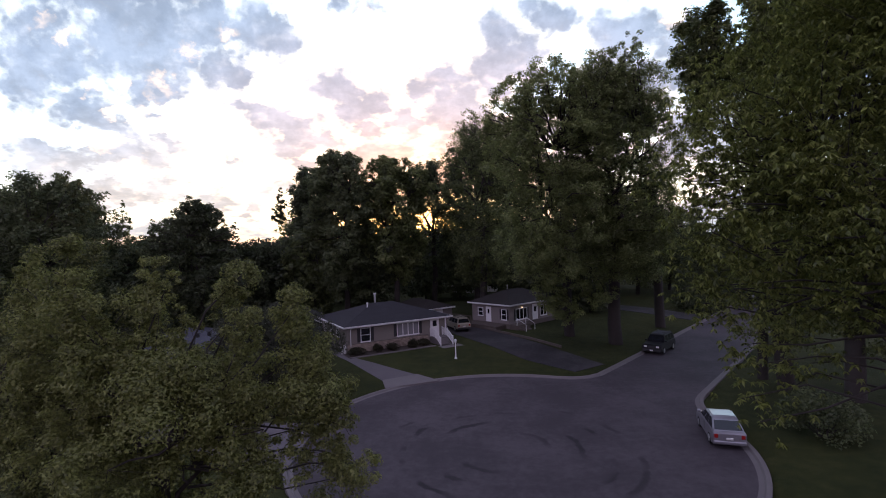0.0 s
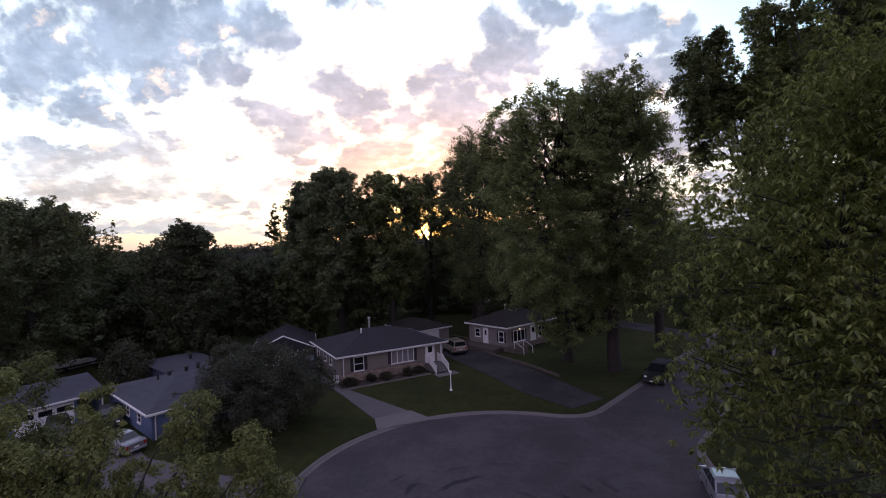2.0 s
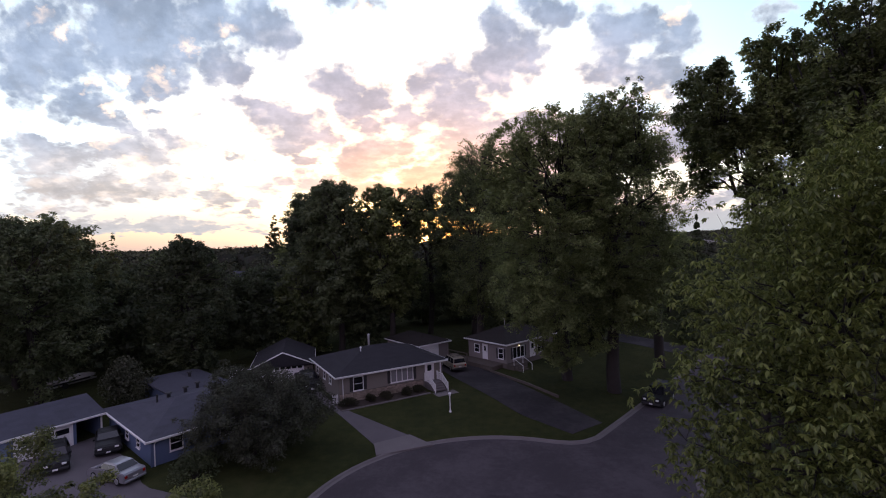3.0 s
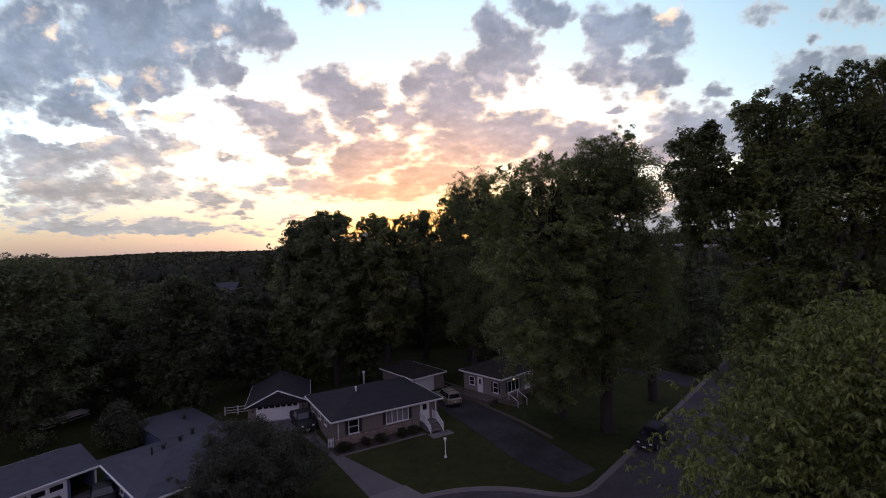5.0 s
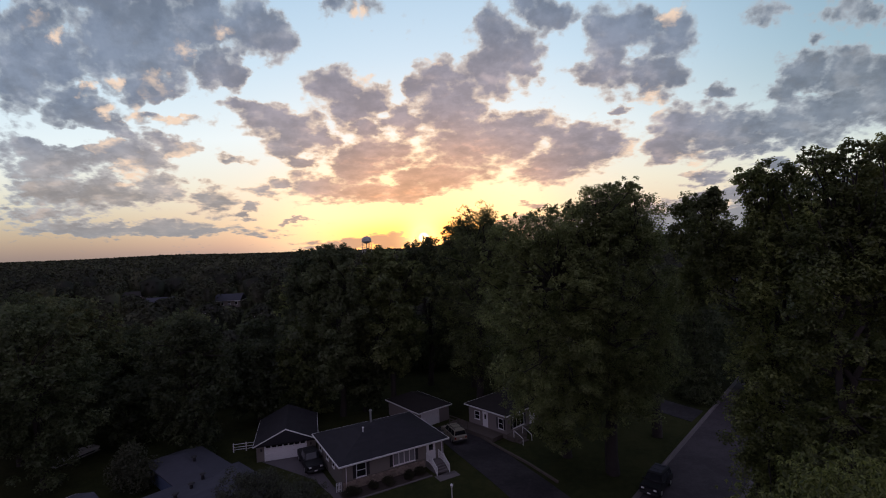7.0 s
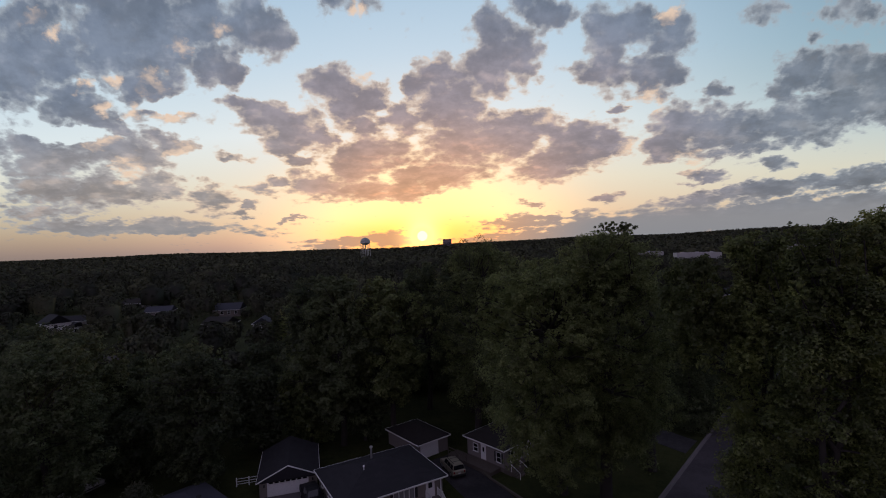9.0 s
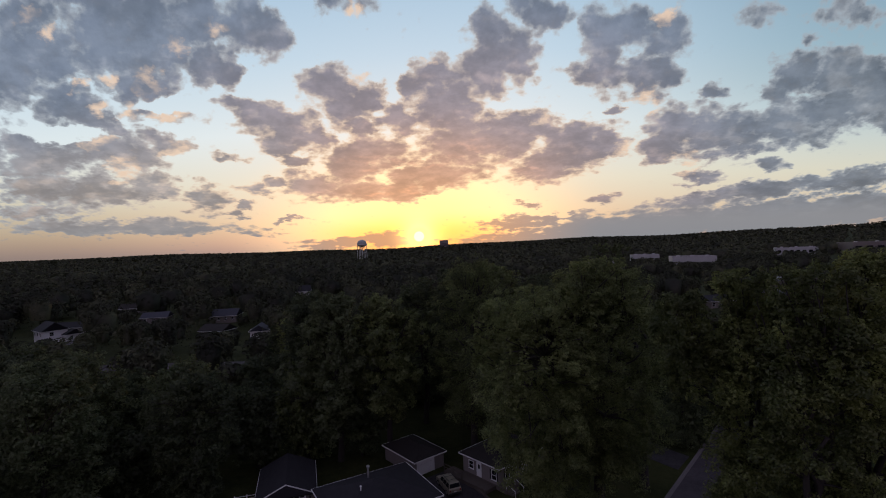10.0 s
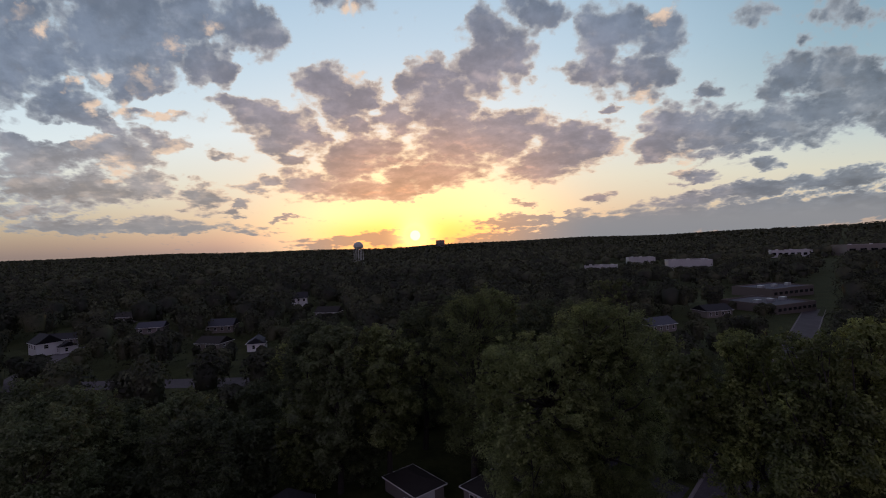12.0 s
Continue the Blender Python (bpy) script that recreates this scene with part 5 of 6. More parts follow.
def woods(name, near, far, gap, cards, size, tall, wide, seed, mat, side=1):
    rng = np.random.default_rng(seed)
    ys = np.arange(near, far, gap)
    spots = []
    for y in ys:
        half = 1.12 * y + 40
        xs = np.arange(-half, half, gap)
        spots.append(np.stack([xs + rng.uniform(-0.48, 0.48, len(xs)) * gap, y + rng.uniform(-0.48, 0.48, len(xs)) * gap], -1))
    s = np.concatenate(spots)
    # side -1 sets trees out of view, where they only block light
    s[:, 1] *= side
    keep = (road_gap(s[:, 0], s[:, 1]) > 5)
    limit = np.full(len(s), 99.0)
    for hx, hy, broad in HOUSES_FAR:
        reach = math.hypot(hx, hy)
        towards = ((hx - s[:, 0]) * hx + (hy - s[:, 1]) * hy) / reach
        aside = np.abs((hx - s[:, 0]) * hy - (hy - s[:, 1]) * hx) / reach
        yard = (towards > -10) & (aside < broad)
        limit = np.where(yard, np.minimum(limit, (2.0 if broad < 14 else broad * 0.19 - 0.8) + towards * 32 / reach), limit)
    keep &= limit > 3.2
    # openings: the cross street, a field, car parks and lots
    keep &= ~((s[:, 1] > 106) & (s[:, 1] < 142) & (s[:, 0] < -60) & (s[:, 0] > -106) & (rng.uniform(size=len(s)) < 0.95))
    keep &= ~((s[:, 0] > 118) & (s[:, 0] < 190) & (s[:, 1] > 262) & (s[:, 1] < 312))
    keep &= ~((s[:, 0] > 145) & (s[:, 0] < 225) & (s[:, 1] > 200) & (s[:, 1] < 290) & (s[:, 1] > s[:, 0] * 0.9 + 40))
    keep &= ~((s[:, 0] > 160) & (s[:, 0] < 290) & (s[:, 1] > 480) & (s[:, 1] < 640) & (rng.uniform(size=len(s)) < 0.5))
    keep &= ~((s[:, 0] > -60) & (s[:, 0] < 60) & (s[:, 1] > -20) & (s[:, 1] < 100))
    keep &= rng.uniform(size=len(s)) < 0.84
    s, limit = s[keep], limit[keep]
    n = len(s)
    h = np.minimum(tall * rng.uniform(0.42, 1.35, n), limit)
    r = wide * np.clip(h / tall, 0.25, 1.2) * rng.uniform(0.8, 1.1, n)
    lobes = 7
    la, lt = rng.uniform(0, 6.28, (n, lobes)), rng.uniform(0.1, 0.55, (n, lobes))
    which = rng.integers(0, lobes, (n, cards))
    rows = np.arange(n)[:, None]
    d = unit((rng.normal(size=(n * cards, 3)) + np.array([0, 0, 0.75])))
    d3 = d.reshape(n, cards, 3)
    lx = (np.cos(la) * lt * r[:, None])[rows, which]
    ly = (np.sin(la) * lt * r[:, None])[rows, which]
    lz = ((0.78 - 0.32 * lt) * h[:, None])[rows, which]
    rad = r[:, None] * 0.52
    z0 = ground_z(s[:, 0], s[:, 1])[:, None]
    pos = np.stack([s[:, :1] + lx + d3[..., 0] * rad, s[:, 1:] + ly + d3[..., 1] * rad, z0 + lz + d3[..., 2] * np.minimum(rad, h[:, None] * 0.34)], -1)
    pos[..., 2] -= (rng.uniform(size=(n, cards)) < 0.22) * h[:, None] * rng.uniform(0.1, 0.5, (n, cards))
    # the dense inner foliage of each crown, a dome under its leaves
    around = np.arange(7) * (2 * math.pi / 7)
    ring = np.stack([np.cos(around), np.sin(around)], -1)[None]
    low, mid = r[:, None, None] * 0.46, r[:, None, None] * 0.56 * rng.uniform(0.85, 1.1, (n, 7, 1))
    flat = s[:, None, :]
    lower = np.concatenate([flat + ring * low, (z0 + 0.30 * h[:, None])[:, :, None] + np.zeros((n, 7, 1))], -1)
    middle = np.concatenate([flat + ring * mid, (z0 + 0.66 * h[:, None])[:, :, None] + rng.uniform(-0.5, 0.5, (n, 7, 1))], -1)
    crest = np.concatenate([flat, (z0 + 0.64 * h[:, None] + 0.6 * np.minimum(rad, h[:, None] * 0.34))[:, :, None]], -1)
    domes = np.concatenate([lower, middle, crest], 1)
    i, j = np.arange(7), (np.arange(7) + 1) % 7
    tris = np.concatenate([np.stack([i, j, j + 7], -1), np.stack([i, j + 7, i + 7], -1), np.stack([i + 7, j + 7, np.full(7, 14)], -1)])
    tris = (tris[None] + 15 * np.arange(n)[:, None, None]).reshape(-1, 3)
    verts, quads = leaf_cards(pos.reshape(-1, 3), size, rng, normal=d * 1.6 + np.array([0, 0, 0.3]), jitter=0.55, slim=0.9, three=True)
    if near < 1000:
        quads = np.concatenate([quads, tris + len(verts)])
        verts = np.concatenate([verts, domes.reshape(-1, 3)])
    ob = new(name, mesh_from_arrays(name, verts, quads, mat))
    return tagged(ob, "dark green tree canopy stretching over the suburb", "trees", kind="stuff")


LEAF_FAR = leaf_material("far_leaves", (0.040, 0.044, 0.026), (0.084, 0.087, 0.044), through=0.12, patch_scale=0.07, single=0.25, contrast=2.6)
woods("woods_near", 99, 215, 10.5, 820, 0.70, 14.5, 6.0, 31, LEAF_FAR)
# added unseen behind the camera to block the low eastern sky's light
woods("woods_behind", 36, 110, 10.5, 420, 0.8, 14.0, 6.5, 35, LEAF_FAR, side=-1)
woods("woods_middle", 215, 430, 13.0, 270, 1.15, 14.0, 8.2, 32, LEAF_FAR)
woods("woods_far", 430, 1150, 19.0, 46, 2.6, 14.0, 11.5, 33, LEAF_FAR)
woods("woods_horizon", 1150, 3900, 36.0, 11, 8.0, 14.0, 19.0, 34, LEAF_FAR)


# ---------------------------------------------------------------- water tower and far buildings
def water_tower(x, y):
    h = thing("water_tower", pose(x, y, z_at(x, y)), "pale water tower with rounded tank on legs", "tower")
    bm = bmesh.new()
    bmesh.ops.create_uvsphere(bm, u_segments=24, v_segments=14, radius=1.0)
    for v in bm.verts:
        v.co = Vector((v.co.x * 7.6, v.co.y * 7.6, 37.0 + v.co.z * (6.6 if v.co.z > 0 else 5.2)))
    paint = material("tower_paint", (0.34, 0.36, 0.34), 0.5, vary=0.08, scale=0.2, fine=2)
    part("tank", bm, paint, h, smooth=True)
    part("catwalk", tube((0, 0, 35.6), (0, 0, 36.6), 8.1, 8.1, 24), METAL, h)
    part("riser", tube((0, 0, 0), (0, 0, 33), 1.0), paint, h)
    for i in range(6):
        a = 2 * math.pi * i / 6 + 0.3
        part("leg", tube((7.8 * math.cos(a), 7.8 * math.sin(a), 0), (6.9 * math.cos(a), 6.9 * math.sin(a), 35.5), 0.5, 0.45), paint, h)
    for z in (12, 23):
        for i in range(6):
            a, b = 2 * math.pi * i / 6 + 0.3, 2 * math.pi * (i + 1) / 6 + 0.3
            part("brace", tube((7.5 * math.cos(a), 7.5 * math.sin(a), z), (7.5 * math.cos(b), 7.5 * math.sin(b), z), 0.15, None, 5), paint, h)
    part("finial", tube((0, 0, 43), (0, 0, 45.2), 0.25, 0.1), METAL, h)


water_tower(-122.5, 750)
paving("road", [(-170, 134), (-110, 131), (-52, 128)], [(-170, 143), (-110, 140), (-52, 137)], ASPHALT, "grey cross street between distant gardens", 12, category="road")
paving("road", [(-150, 192), (-132, 141)], [(-144, 194), (-126, 141)], DRIVE, "pale driveway to a distant house", 6, category="driveway")


def far_house(x, y, yaw, w, d, eave, ridge, wall, roof, label):
    h = thing("suburban_house", pose(x, y, z_at(x, y), 0, 0, yaw), label, "house", "far suburban houses")
    part("wall", box((0, 0, -0.3), (w, d, eave)), wall, h)
    for xx in (0.0, w - 0.15):
        part("gable", prism([(xx, 0, eave), (xx, d, eave), (xx, d / 2, ridge)], (0.15, 0, 0)), wall, h)
    c, r = hip_roof(w, d, eave, ridge + 0.15, 0.4, gable=True)
    part("roof", roof_mesh(c, r), roof, h)
    fascia(h, c)
    n = max(2, int(w / 3))
    for i in range(n):
        a = w * (i + 0.3) / n
        window(h, pose(0, 0, 0), a, a + w / n * 0.35, eave - 1.9, eave - 0.6, 1)
    window(h, pose(w, 0, 0, 0, 0, 90), d * 0.3, d * 0.45, eave - 1.9, eave - 0.6)
    return h


PALE = "pale two-storey house among the trees"
far_house(-157, 182, -35, 9, 8, 4.6, 7.6, WHITE, SHINGLE, "white gabled house beside a pale driveway")
far_house(-149, 184, -35, 6, 6, 2.6, 4.2, WHITE, SHINGLE, "small white garage beside a gabled house")
far_house(-166, 196, 8, 15, 8, 2.8, 4.6, SIDING_PINK, SHINGLE, "grey low house among the trees")
far_house(-138, 217, 12, 11, 8, 3.0, 5.0, SIDING_PINK, SHINGLE_BLUE, "grey low house among the trees")
far_house(-105, 213, 6, 12, 9, 3.2, 5.8, SIDING_TAN, SHINGLE_BLUE, "low tan house with grey roof among trees")
far_house(-91, 177, -14, 10, 8, 2.8, 4.8, SIDING_TAN, SHINGLE_BROWN, "low house with brown roof among trees")
far_house(-71, 178, -78, 7, 6, 2.9, 4.9, WHITE, SHINGLE_BLUE, "white gabled garage with a grey roof among trees")
far_house(-92, 296, 12, 10, 9, 5.6, 8.8, WHITE, SHINGLE, PALE)
far_house(-176, 258, 5, 11, 8, 3.0, 5.2, SIDING_PINK, SHINGLE_BROWN, "grey low house among the trees")
far_house(-64, 246, -10, 12, 9, 3.2, 5.6, SIDING_TAN, SHINGLE_BROWN, "low house with brown roof among trees")
far_house(80, 175, 20, 12, 9, 3.0, 5.2, SIDING_PINK, SHINGLE_BLUE, "grey low house among the trees")
far_house(117, 203, 12, 13, 9, 3.0, 5.2, SIDING_TAN, SHINGLE, "low tan house with grey roof among trees")
far_house(25.0, 92, 42, 11, 8, 3.0, 5.0, SIDING_PINK, SHINGLE_BROWN, "low house with dark roof behind street trees")
far_house(1.0, 108, 5, 10, 8, 3.2, 5.4, WHITE, SHINGLE, "pale house behind dense trees")


def hall(x, y, yaw, w, d, h, wall, roof, label, bays=8):
    """A flat-roofed hall with a parapet, a band of windows and roof units."""
    b = thing("commercial_building", pose(x, y, z_at(x, y), 0, 0, yaw), label, "building", "far flat-roofed buildings")
    part("wall", box((0, 0, -0.5), (w, d, h)), wall, b)
    part("roof", box((0.4, 0.4, h), (w - 0.4, d - 0.4, h + 0.05)), roof, b)
    for lo, hi in (((0, 0, h), (w, 0.4, h + 0.7)), ((0, d - 0.4, h), (w, d, h + 0.7)), ((0, 0.4, h), (0.4, d - 0.4, h + 0.7)), ((w - 0.4, 0.4, h), (w, d - 0.4, h + 0.7))):
        part("parapet", box(lo, hi), wall, b)
    for i in range(bays):
        a = w * (i + 0.2) / bays
        part("window", box((a, -0.06, h * 0.35), (a + w / bays * 0.6, 0.0, h * 0.7)), GLASS, b)
    for i in range(3):
        a = w * (i + 0.4) / 3
        part("roof_unit", box((a, d * 0.4, h + 0.05), (a + 3.0, d * 0.4 + 2.4, h + 1.6), 0.1), METAL, b)
    return b


PALE_WALL = material("pale_panel", (0.38, 0.38, 0.38), 0.7, vary=0.22, scale=0.12, fine=1.2)
HALL = "long pale flat-roofed commercial building beyond the trees"
hall(164, 524, -24, 34, 20, 5, PALE_WALL, CONCRETE, HALL, 0)
hall(246, 602, -12, 32, 20, 8, PALE_WALL, CONCRETE, HALL, 0)
hall(236, 478, -18, 40, 26, 10, PALE_WALL, CONCRETE, HALL, 0)
hall(436, 610, -27, 46, 24, 9, PALE_WALL, CONCRETE, HALL, 7)
hall(410, 640, -27, 20, 14, 6, PALE_WALL, CONCRETE, HALL, 3)
hall(510, 580, -8, 74, 30, 13, SIDING_TAN, CONCRETE, HALL, 6)
hall(150, 206, 22, 28, 28, 3.4, BRICK_DARK, SHINGLE_BLUE, "low dark brick school building with a broad flat roof")
hall(184, 256, 22, 36, 24, 4.4, BRICK_DARK, SHINGLE_BLUE, "low dark brick school building with a broad flat roof")
hall(0, 2300, 0, 42, 30, 44, SIDING_PINK, CONCRETE, "tall apartment block on the horizon", 10)


# ---------------------------------------------------------------- vehicles
TYRE = material("tyre_rubber", (0.015, 0.015, 0.016), 0.9, vary=0.1)
RIM = material("wheel_rim", (0.35, 0.35, 0.36), 0.35, metal=0.8, vary=0.1)
LAMP_CLEAR = material("headlamp_glass", (0.7, 0.7, 0.7), 0.15, vary=0.05, spec=0.7)
LAMP_RED = material("tail_lamp_red", (0.25, 0.012, 0.012), 0.2, vary=0.05, spec=0.6)
SILVER = material("silver_paint", (0.24, 0.235, 0.26), 0.3, metal=0.5, vary=0.04, coat=0.6)
BLACK = material("black_paint", (0.007, 0.007, 0.009), 0.5, vary=0.05, spec=0.22, coat=0.03)
GOLD = material("tan_metallic_paint", (0.30, 0.27, 0.21), 0.35, metal=0.4, vary=0.05, coat=0.5)

# side outlines as (share of length from the tail, share of height)
SHAPES = {
    "sedan": ([(0.0, 0.30), (0.005, 0.58), (0.03, 0.66), (0.17, 0.68), (0.70, 0.66), (0.93, 0.58), (0.985, 0.50), (1.0, 0.30), (0.98, 0.17), (0.02, 0.17)],
              [(0.15, 0.67), (0.29, 0.97), (0.36, 1.0), (0.54, 1.0), (0.59, 0.97), (0.74, 0.655)]),
    "hatch": ([(0.0, 0.28), (0.0, 0.55), (0.02, 0.62), (0.20, 0.64), (0.74, 0.62), (0.94, 0.52), (0.99, 0.44), (1.0, 0.28), (0.98, 0.15), (0.02, 0.15)],
              [(0.03, 0.63), (0.19, 0.92), (0.28, 0.99), (0.50, 1.0), (0.57, 0.965), (0.79, 0.615)]),
    "suv": ([(0.0, 0.28), (0.0, 0.56), (0.02, 0.60), (0.20, 0.61), (0.72, 0.60), (0.95, 0.55), (0.99, 0.50), (1.0, 0.30), (0.98, 0.20), (0.02, 0.20)],
            [(0.02, 0.60), (0.06, 0.94), (0.10, 0.985), (0.55, 1.0), (0.61, 0.97), (0.73, 0.60)]),
    "pickup": ([(0.0, 0.32), (0.0, 0.58), (0.02, 0.60), (0.20, 0.60), (0.74, 0.60), (0.96, 0.56), (0.99, 0.50), (1.0, 0.32), (0.98, 0.22), (0.02, 0.22)],
               [(0.36, 0.60), (0.385, 0.94), (0.42, 0.99), (0.60, 1.0), (0.65, 0.96), (0.75, 0.60)]),
}


def loft(outline, length, height, half_at):
    """A solid between two mirrored side outlines, its half width given by height."""
    bm = bmesh.new()
    sides = []
    for s in (-1, 1):
        sides.append([bm.verts.new((x * length, s * half_at(z), z * height)) for x, z in outline])
    n = len(outline)
    bm.faces.new(sides[0])
    bm.faces.new(sides[1][::-1])
    for i in range(n):
        j = (i + 1) % n
        bm.faces.new((sides[0][i], sides[1][i], sides[1][j], sides[0][j]))
    bmesh.ops.recalc_face_normals(bm, faces=bm.faces)
    sharp = [e for e in bm.edges if abs(e.verts[0].co.y - e.verts[1].co.y) < 0.3]
    bmesh.ops.bevel(bm, geom=sharp, offset=0.05, segments=2, affect="EDGES")
    return bm


def vehicle(name, x, y, z, yaw, length, width, height, shape, paint, label, rack=False, roof_sheen_mat=None):
    """A parked vehicle; its tail at the origin's end, its nose along +x of its own frame."""
    h = thing(name, pose(x, y, z, 0, 0, yaw) @ Matrix.Translation((-length / 2, 0, 0)), label, "car", "parked vehicles")
    low, cab = SHAPES[shape]
    half = width / 2
    belt = cab[0][1]
    body = part("body", loft(low, length, height, lambda v: half * (1.0 if v < 0.45 else 0.97)), paint, h, smooth=False)
    narrow = lambda v: half * (0.93 - 0.20 * max(0, v - belt) / (1 - belt))
    cabin = part("cabin", loft(cab, length, height, narrow), paint, h)
    inset = lambda p, c, f: (c[0] + (p[0] - c[0]) * f, c[1] + (p[1] - c[1]) * f)
    # side glass in two or three lights, set a little proud of the cabin
    lights = 3 if shape in ("suv", "hatch") else 2
    za, zb = belt + 0.03, 0.93
    for s in (-1, 1):
        for i in range(lights):
            def at(f, zz):
                lo = cab[0][0] + (cab[1][0] - cab[0][0]) * (zz - belt) / (cab[1][1] - belt) + 0.02
                hi = cab[-1][0] + (cab[-2][0] - cab[-1][0]) * (zz - belt) / (cab[-2][1] - belt) - 0.025
                return ((lo + (hi - lo) * f) * length, s * (narrow(zz) + 0.004), zz * height)
            f0, f1 = i / lights + 0.015, (i + 1) / lights - 0.015
            pts = [at(f0, za), at(f1, za), at(f1, zb), at(f0, zb)]
            part("side_window", prism(pts, (0, s * 0.006, 0)), GLASS, h)
    for (a, b), nm in ((((cab[-1]), (cab[-2])), "windscreen"), ((cab[0], cab[1]), "rear_window")):
        p, q = inset(a, b, 0.88), inset(b, a, 0.90)
        push = 0.012 if nm == "windscreen" else -0.012
        pts = [(p[0] * length + push, -narrow(p[1]) * 0.9, p[1] * height + 0.01), (p[0] * length + push, narrow(p[1]) * 0.9, p[1] * height + 0.01),
               (q[0] * length + push, narrow(q[1]) * 0.9, q[1] * height + 0.01), (q[0] * length + push, -narrow(q[1]) * 0.9, q[1] * height + 0.01)]
        part(nm, prism(pts, (push * 0.5, 0, 0.006)), GLASS, h)
    wr = 0.36 if shape in ("suv", "pickup") else 0.31
    for f in (0.19, 0.81):
        for s in (-1, 1):
            wheel = place(new("wheel"), h, pose(f * length, s * (half - 0.1), wr))
            bm = tube((0, -0.11, 0), (0, 0.11, 0), wr, wr, 20)
            bmesh.ops.bevel(bm, geom=[e for e in bm.edges if abs(e.verts[0].co.y - e.verts[1].co.y) < 0.01], offset=0.03, segments=2, affect="EDGES")
            part("tyre", bm, TYRE, wheel)
            bm = tube((0, s * 0.10, 0), (0, s * 0.125, 0), wr * 0.66, wr * 0.6, 16)
            add_tube(bm, (0, s * 0.12, 0), (0, s * 0.14, 0), wr * 0.18, wr * 0.14, 8)
            part("rim", bm, RIM, wheel)
    nose, tail = length, 0.0
    for s in (-1, 1):
        part("headlight", box((nose - 0.10, s * half * 0.62 - 0.14, height * 0.40), (nose + 0.005, s * half * 0.62 + 0.14, height * 0.49), 0.02), LAMP_CLEAR, h)
        part("tail_light", box((-0.012, s * half * 0.78 - 0.1, height * 0.40), (0.06, s * half * 0.78 + 0.1, height * 0.55), 0.02), LAMP_RED, h)
        part("mirror", box((cab[-1][0] * length - 0.22, s * (half + 0.02) - 0.09, belt * height + 0.03), (cab[-1][0] * length - 0.06, s * (half + 0.02) + 0.09, belt * height + 0.18), 0.03), paint, h)
        part("door_seam", box((0.47 * length, s * half * 0.985 - 0.012, height * 0.24), (0.475 * length, s * half * 0.985 + 0.012, height * 0.6)), DARK, h)
    part("bumper", box((nose - 0.18, -half * 0.96, height * 0.16), (nose + 0.05, half * 0.96, height * 0.30), 0.05), paint if shape in ("sedan", "hatch") else DARK, h)
    part("rear_bumper", box((-0.05, -half * 0.96, height * 0.17), (0.18, half * 0.96, height * 0.31), 0.05), paint if shape in ("sedan", "hatch") else DARK, h)
    part("grille", box((nose - 0.06, -half * 0.38, height * 0.33), (nose + 0.008, half * 0.38, height * 0.46)), DARK, h)
    part("plate", box((nose + 0.05, -0.16, height * 0.2), (nose + 0.06, 0.16, height * 0.28)), WHITE, h)
    part("plate", box((-0.06, -0.16, height * 0.36 if shape != "pickup" else height * 0.22), (-0.012, 0.16, height * 0.43 if shape != "pickup" else height * 0.3)), WHITE, h)
    # a paler panel on the roof paints in the sky's reflection
    if roof_sheen_mat:
        a, b = cab[2][0] + 0.01, cab[-3][0]
        part("roof_panel", box((a * length, -narrow(1) * 0.92, height * 0.995), (b * length, narrow(1) * 0.92, height * 1.008), 0.005), roof_sheen_mat, h)
    if rack:
        for s in (-1, 1):
            part("roof_rail", box((cab[2][0] * length, s * narrow(1) * 0.85 - 0.02, height + 0.02), (cab[-3][0] * length, s * narrow(1) * 0.85 + 0.02, height + 0.07)), DARK, h)
        for f in (0.25, 0.75):
            xx = (cab[2][0] + (cab[-3][0] - cab[2][0]) * f) * length
            part("roof_bar", box((xx - 0.02, -narrow(1) * 0.85, height + 0.05), (xx + 0.02, narrow(1) * 0.85, height + 0.08)), DARK, h)
    if shape == "pickup":
        part("bed_floor", box((0.04 * length, -half * 0.85, height * 0.52), (0.34 * length, half * 0.85, height * 0.615)), DARK, h)
    return h


vehicle("hatchback", 14.65, 26.7, 0.0, 74, 3.9, 1.62, 1.46, "hatch", SILVER, "silver hatchback parked at the kerb of the circle")
vehicle("jeep", 20.6, 47.7, 0.0, 228, 4.4, 1.85, 1.75, "suv", BLACK, "black boxy off-roader at the kerb, sky sheen painted grey on its roof", rack=True, roof_sheen_mat=SHINGLE_BLUE)
vehicle("estate_car", 0.6, 60.6, z_at(0.6, 60.6) + 0.05, 112, 4.5, 1.8, 1.72, "suv", GOLD, "tan sport utility car parked on dark driveway", rack=True)
vehicle("pickup_truck", -15.9, 54.4, z_at(-15.9, 54.4) + 0.05, -62, 5.4, 1.95, 1.85, "pickup", BLACK, "black pickup truck parked before the garage")
vehicle("sedan", -23.2, 33.9, z_at(-23.2, 33.9) + 0.05, 158, 3.9, 1.6, 1.32, "sedan", SILVER, "silver saloon car on a concrete driveway")
vehicle("dark_sedan", -27.6, 39.2, z_at(-27.6, 39.2) + 0.05, -54, 4.3, 1.75, 1.45, "sedan", BLACK, "black saloon car beside a blue house")
vehicle("dark_jeep", -29.2, 36.0, z_at(-29.2, 36.0) + 0.05, -52, 3.7, 1.65, 1.6, "suv", BLACK, "dark off-roader with roof frame before a garage", rack=True)


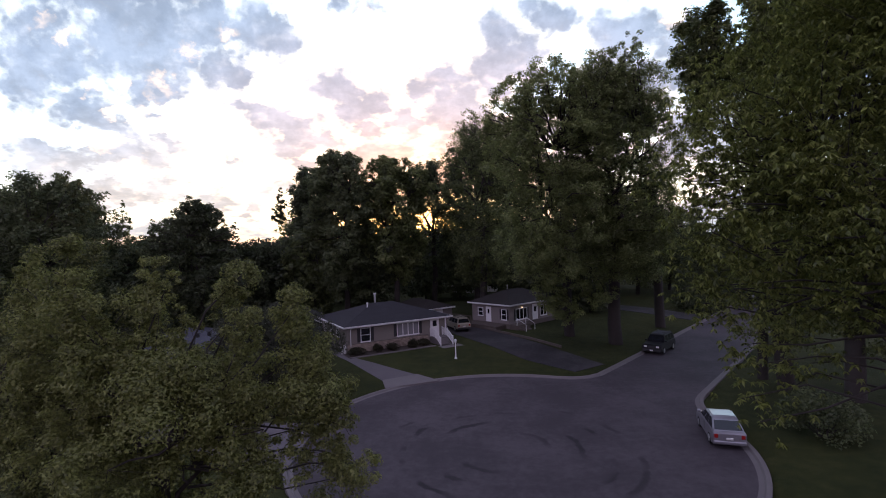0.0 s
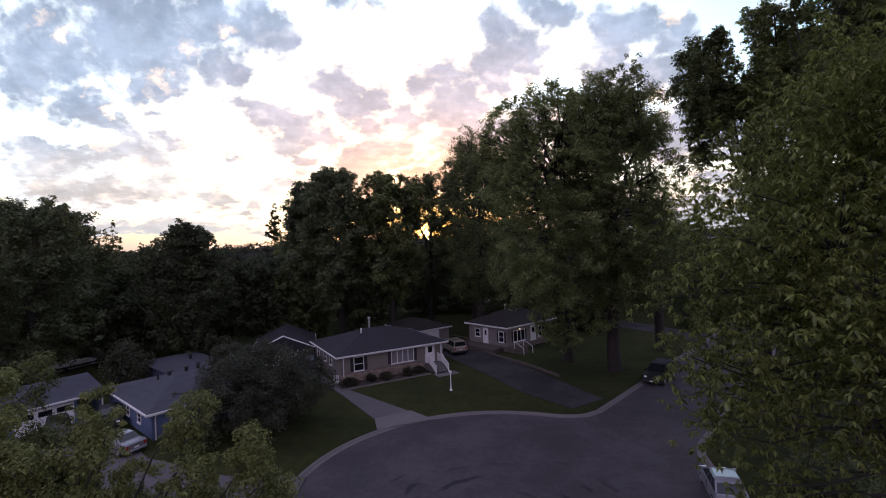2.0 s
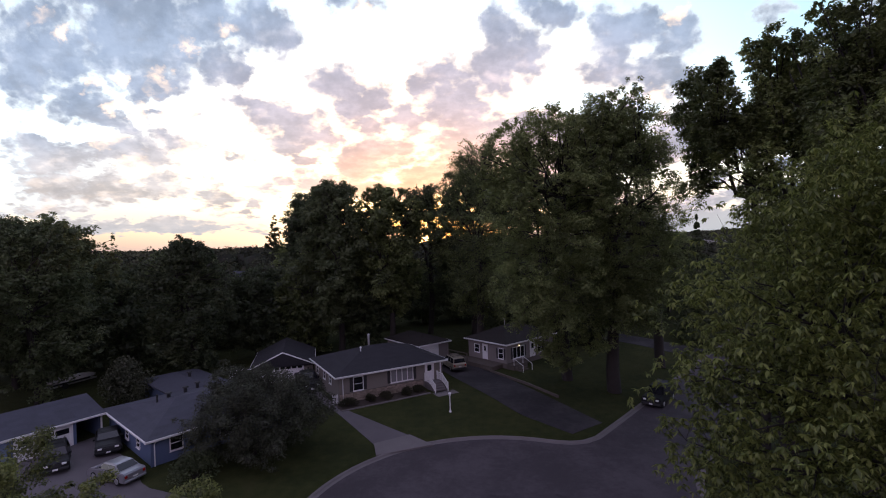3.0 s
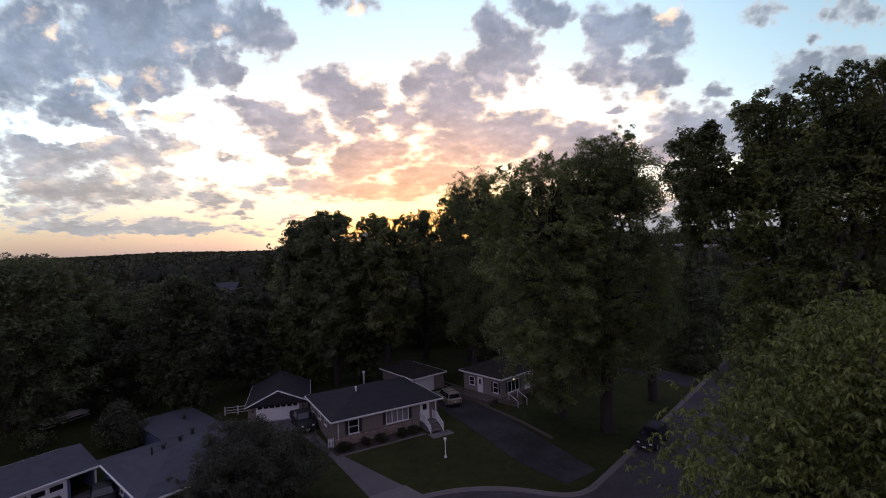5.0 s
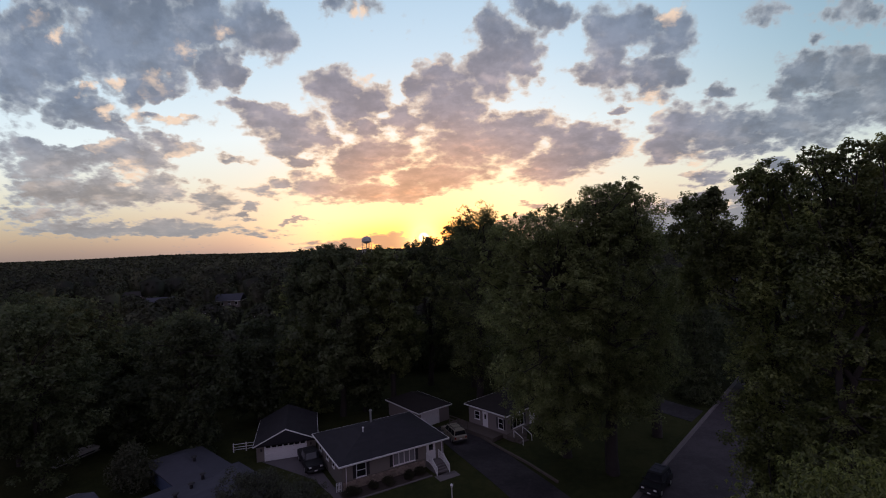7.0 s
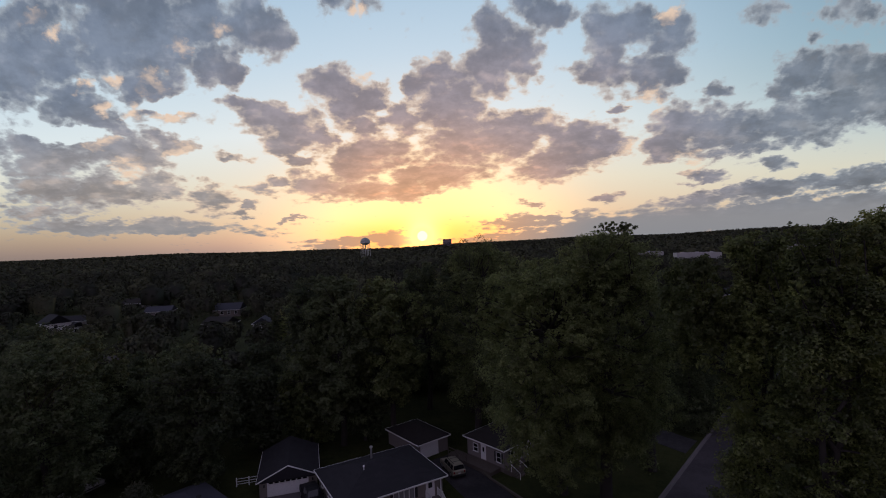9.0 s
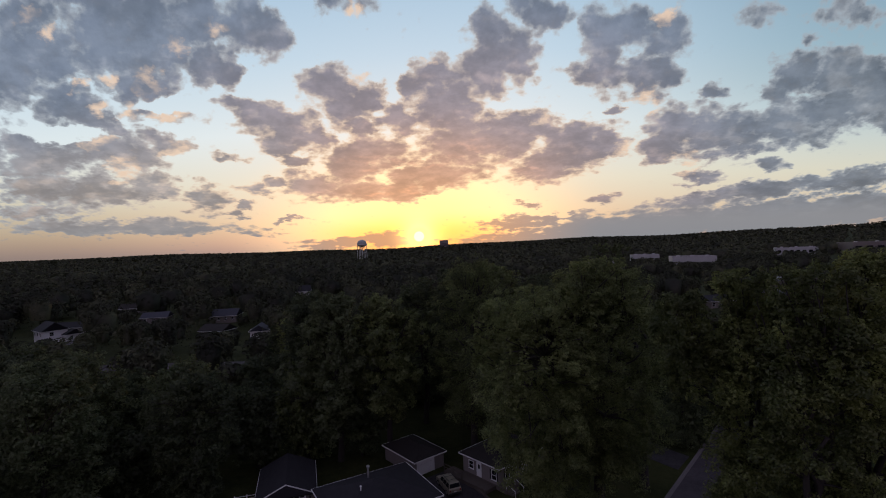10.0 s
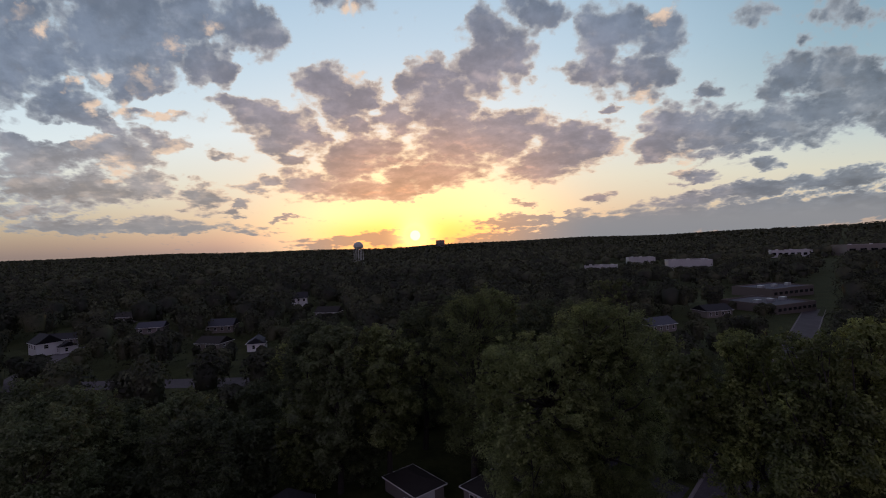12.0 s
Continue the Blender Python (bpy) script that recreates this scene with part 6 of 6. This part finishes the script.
# ---------------------------------------------------------------- yard things
def yard_lamp(x, y):
    h = thing("yard_lamp", pose(x, y, z_at(x, y)), "white lamp post with a small lantern on lawn", "lamp")
    part("post", tube((0, 0, -0.1), (0, 0, 1.5), 0.055, 0.045), WHITE, h)
    part("base", tube((0, 0, -0.05), (0, 0, 0.14), 0.16, 0.1, 10), WHITE, h)
    part("lantern", tube((0, 0, 1.52), (0, 0, 1.76), 0.08, 0.13, 6), WHITE, h)
    part("cap", tube((0, 0, 1.76), (0, 0, 1.9), 0.17, 0.03, 6), WHITE, h)


yard_lamp(0.15, 45.7)


def retaining_edge():
    """Landscape timbers along the dark drive."""
    pts = [(2.9, 62.4), (5.6, 57.6), (8.6, 52.8), (11.0, 48.6)]
    h = thing("timber_edging", Matrix(), "low weathered timber edging along a driveway", "edging")
    for a, b in zip(pts, pts[1:]):
        a, b = Vector((*a, z_at(*a))), Vector((*b, z_at(*b)))
        for k in range(2):
            for i in range(2):
                p, q = a.lerp(b, i / 2), a.lerp(b, (i + 1) / 2 - 0.01)
                out = Vector((-(q - p).y, (q - p).x, 0)).normalized() * 0.1
                part("timber", prism([p - out + Vector((0, 0, 0.16 * k - 0.05)), p + out + Vector((0, 0, 0.16 * k - 0.05)), p + out + Vector((0, 0, 0.16 * k + 0.1)), p - out + Vector((0, 0, 0.16 * k + 0.1))], q - p), TIMBER, h)


retaining_edge()


def fence(points, label):
    h = thing("rail_fence", Matrix(), label, "fence")
    for a, b in zip(points, points[1:]):
        a, b = Vector((*a, z_at(*a))), Vector((*b, z_at(*b)))
        n = max(1, round((b - a).length / 1.2))
        for i in range(n + 1):
            p = a.lerp(b, i / n)
            part("post", box(p - Vector((0.05, 0.05, 0.1)), p + Vector((0.05, 0.05, 1.1))), WHITE, h)
        for z in (0.3, 0.6, 0.95):
            part("rail", add_tube(bmesh.new(), a + Vector((0, 0, z)), b + Vector((0, 0, z)), 0.035, 0.035, 5), WHITE, h)


fence([(-26.6, 58.6), (-23.8, 59.4)], "short pale rail fence beside a garage")


def flower_bed():
    """A mulched bed with a stone edge along the house front."""
    h = thing("flower_bed", RANCH @ Matrix.Translation((0, 0, z_at(-7, 49))), "narrow mulched bed with pale stone edging by a house", "flower bed")
    mulch = material("mulch", (0.045, 0.034, 0.028), 0.95, vary=0.4, scale=3, fine=30, bump=0.8)
    part("mulch", box((-0.5, -2.1, -0.25), (9.0, -0.06, 0.05), 0.03), mulch, h)
    for i in range(24):
        x = -0.5 + 0.4 * i
        part("edging_stone", box((x, -2.28, -0.2), (x + 0.38, -2.1, 0.1), 0.025), CONCRETE, h)


flower_bed()


def covered_boat(x, y, yaw):
    """A small boat under a pale cover on a low trailer."""
    h = thing("covered_boat", pose(x, y, z_at(x, y), 0, 0, yaw), "small boat under a pale cover behind a garage", "boat")
    cover = material("pale_cover", (0.34, 0.33, 0.31), 0.8, vary=0.15, scale=1.0, fine=12)
    outline = [(-2.3, 0.75), (-2.3, 1.0), (-0.8, 1.25), (1.2, 1.15), (2.6, 0.98), (2.4, 0.75)]
    part("cover", loft([(p / 5.2 + 0.5, z) for p, z in outline], 5.2, 1.0, lambda v: 0.85 - 0.5 * max(0, v - 0.8)), cover, h)
    part("hull", loft([(0.06, 0.45), (0.05, 0.78), (0.99, 0.78), (0.86, 0.45)], 5.2, 1.0, lambda v: 0.5 + 0.4 * (v - 0.45)), DARK, h, "dark hull")
    part("trailer_frame", box((0.2, -0.5, 0.3), (5.4, 0.5, 0.42)), METAL, h)
    for s_ in (-1, 1):
        part("wheel", tube((1.6, s_ * 0.75, 0.3), (1.6, s_ * 0.93, 0.3), 0.3, 0.3, 16), TYRE, h)


covered_boat(-46.4, 55.2, 70)
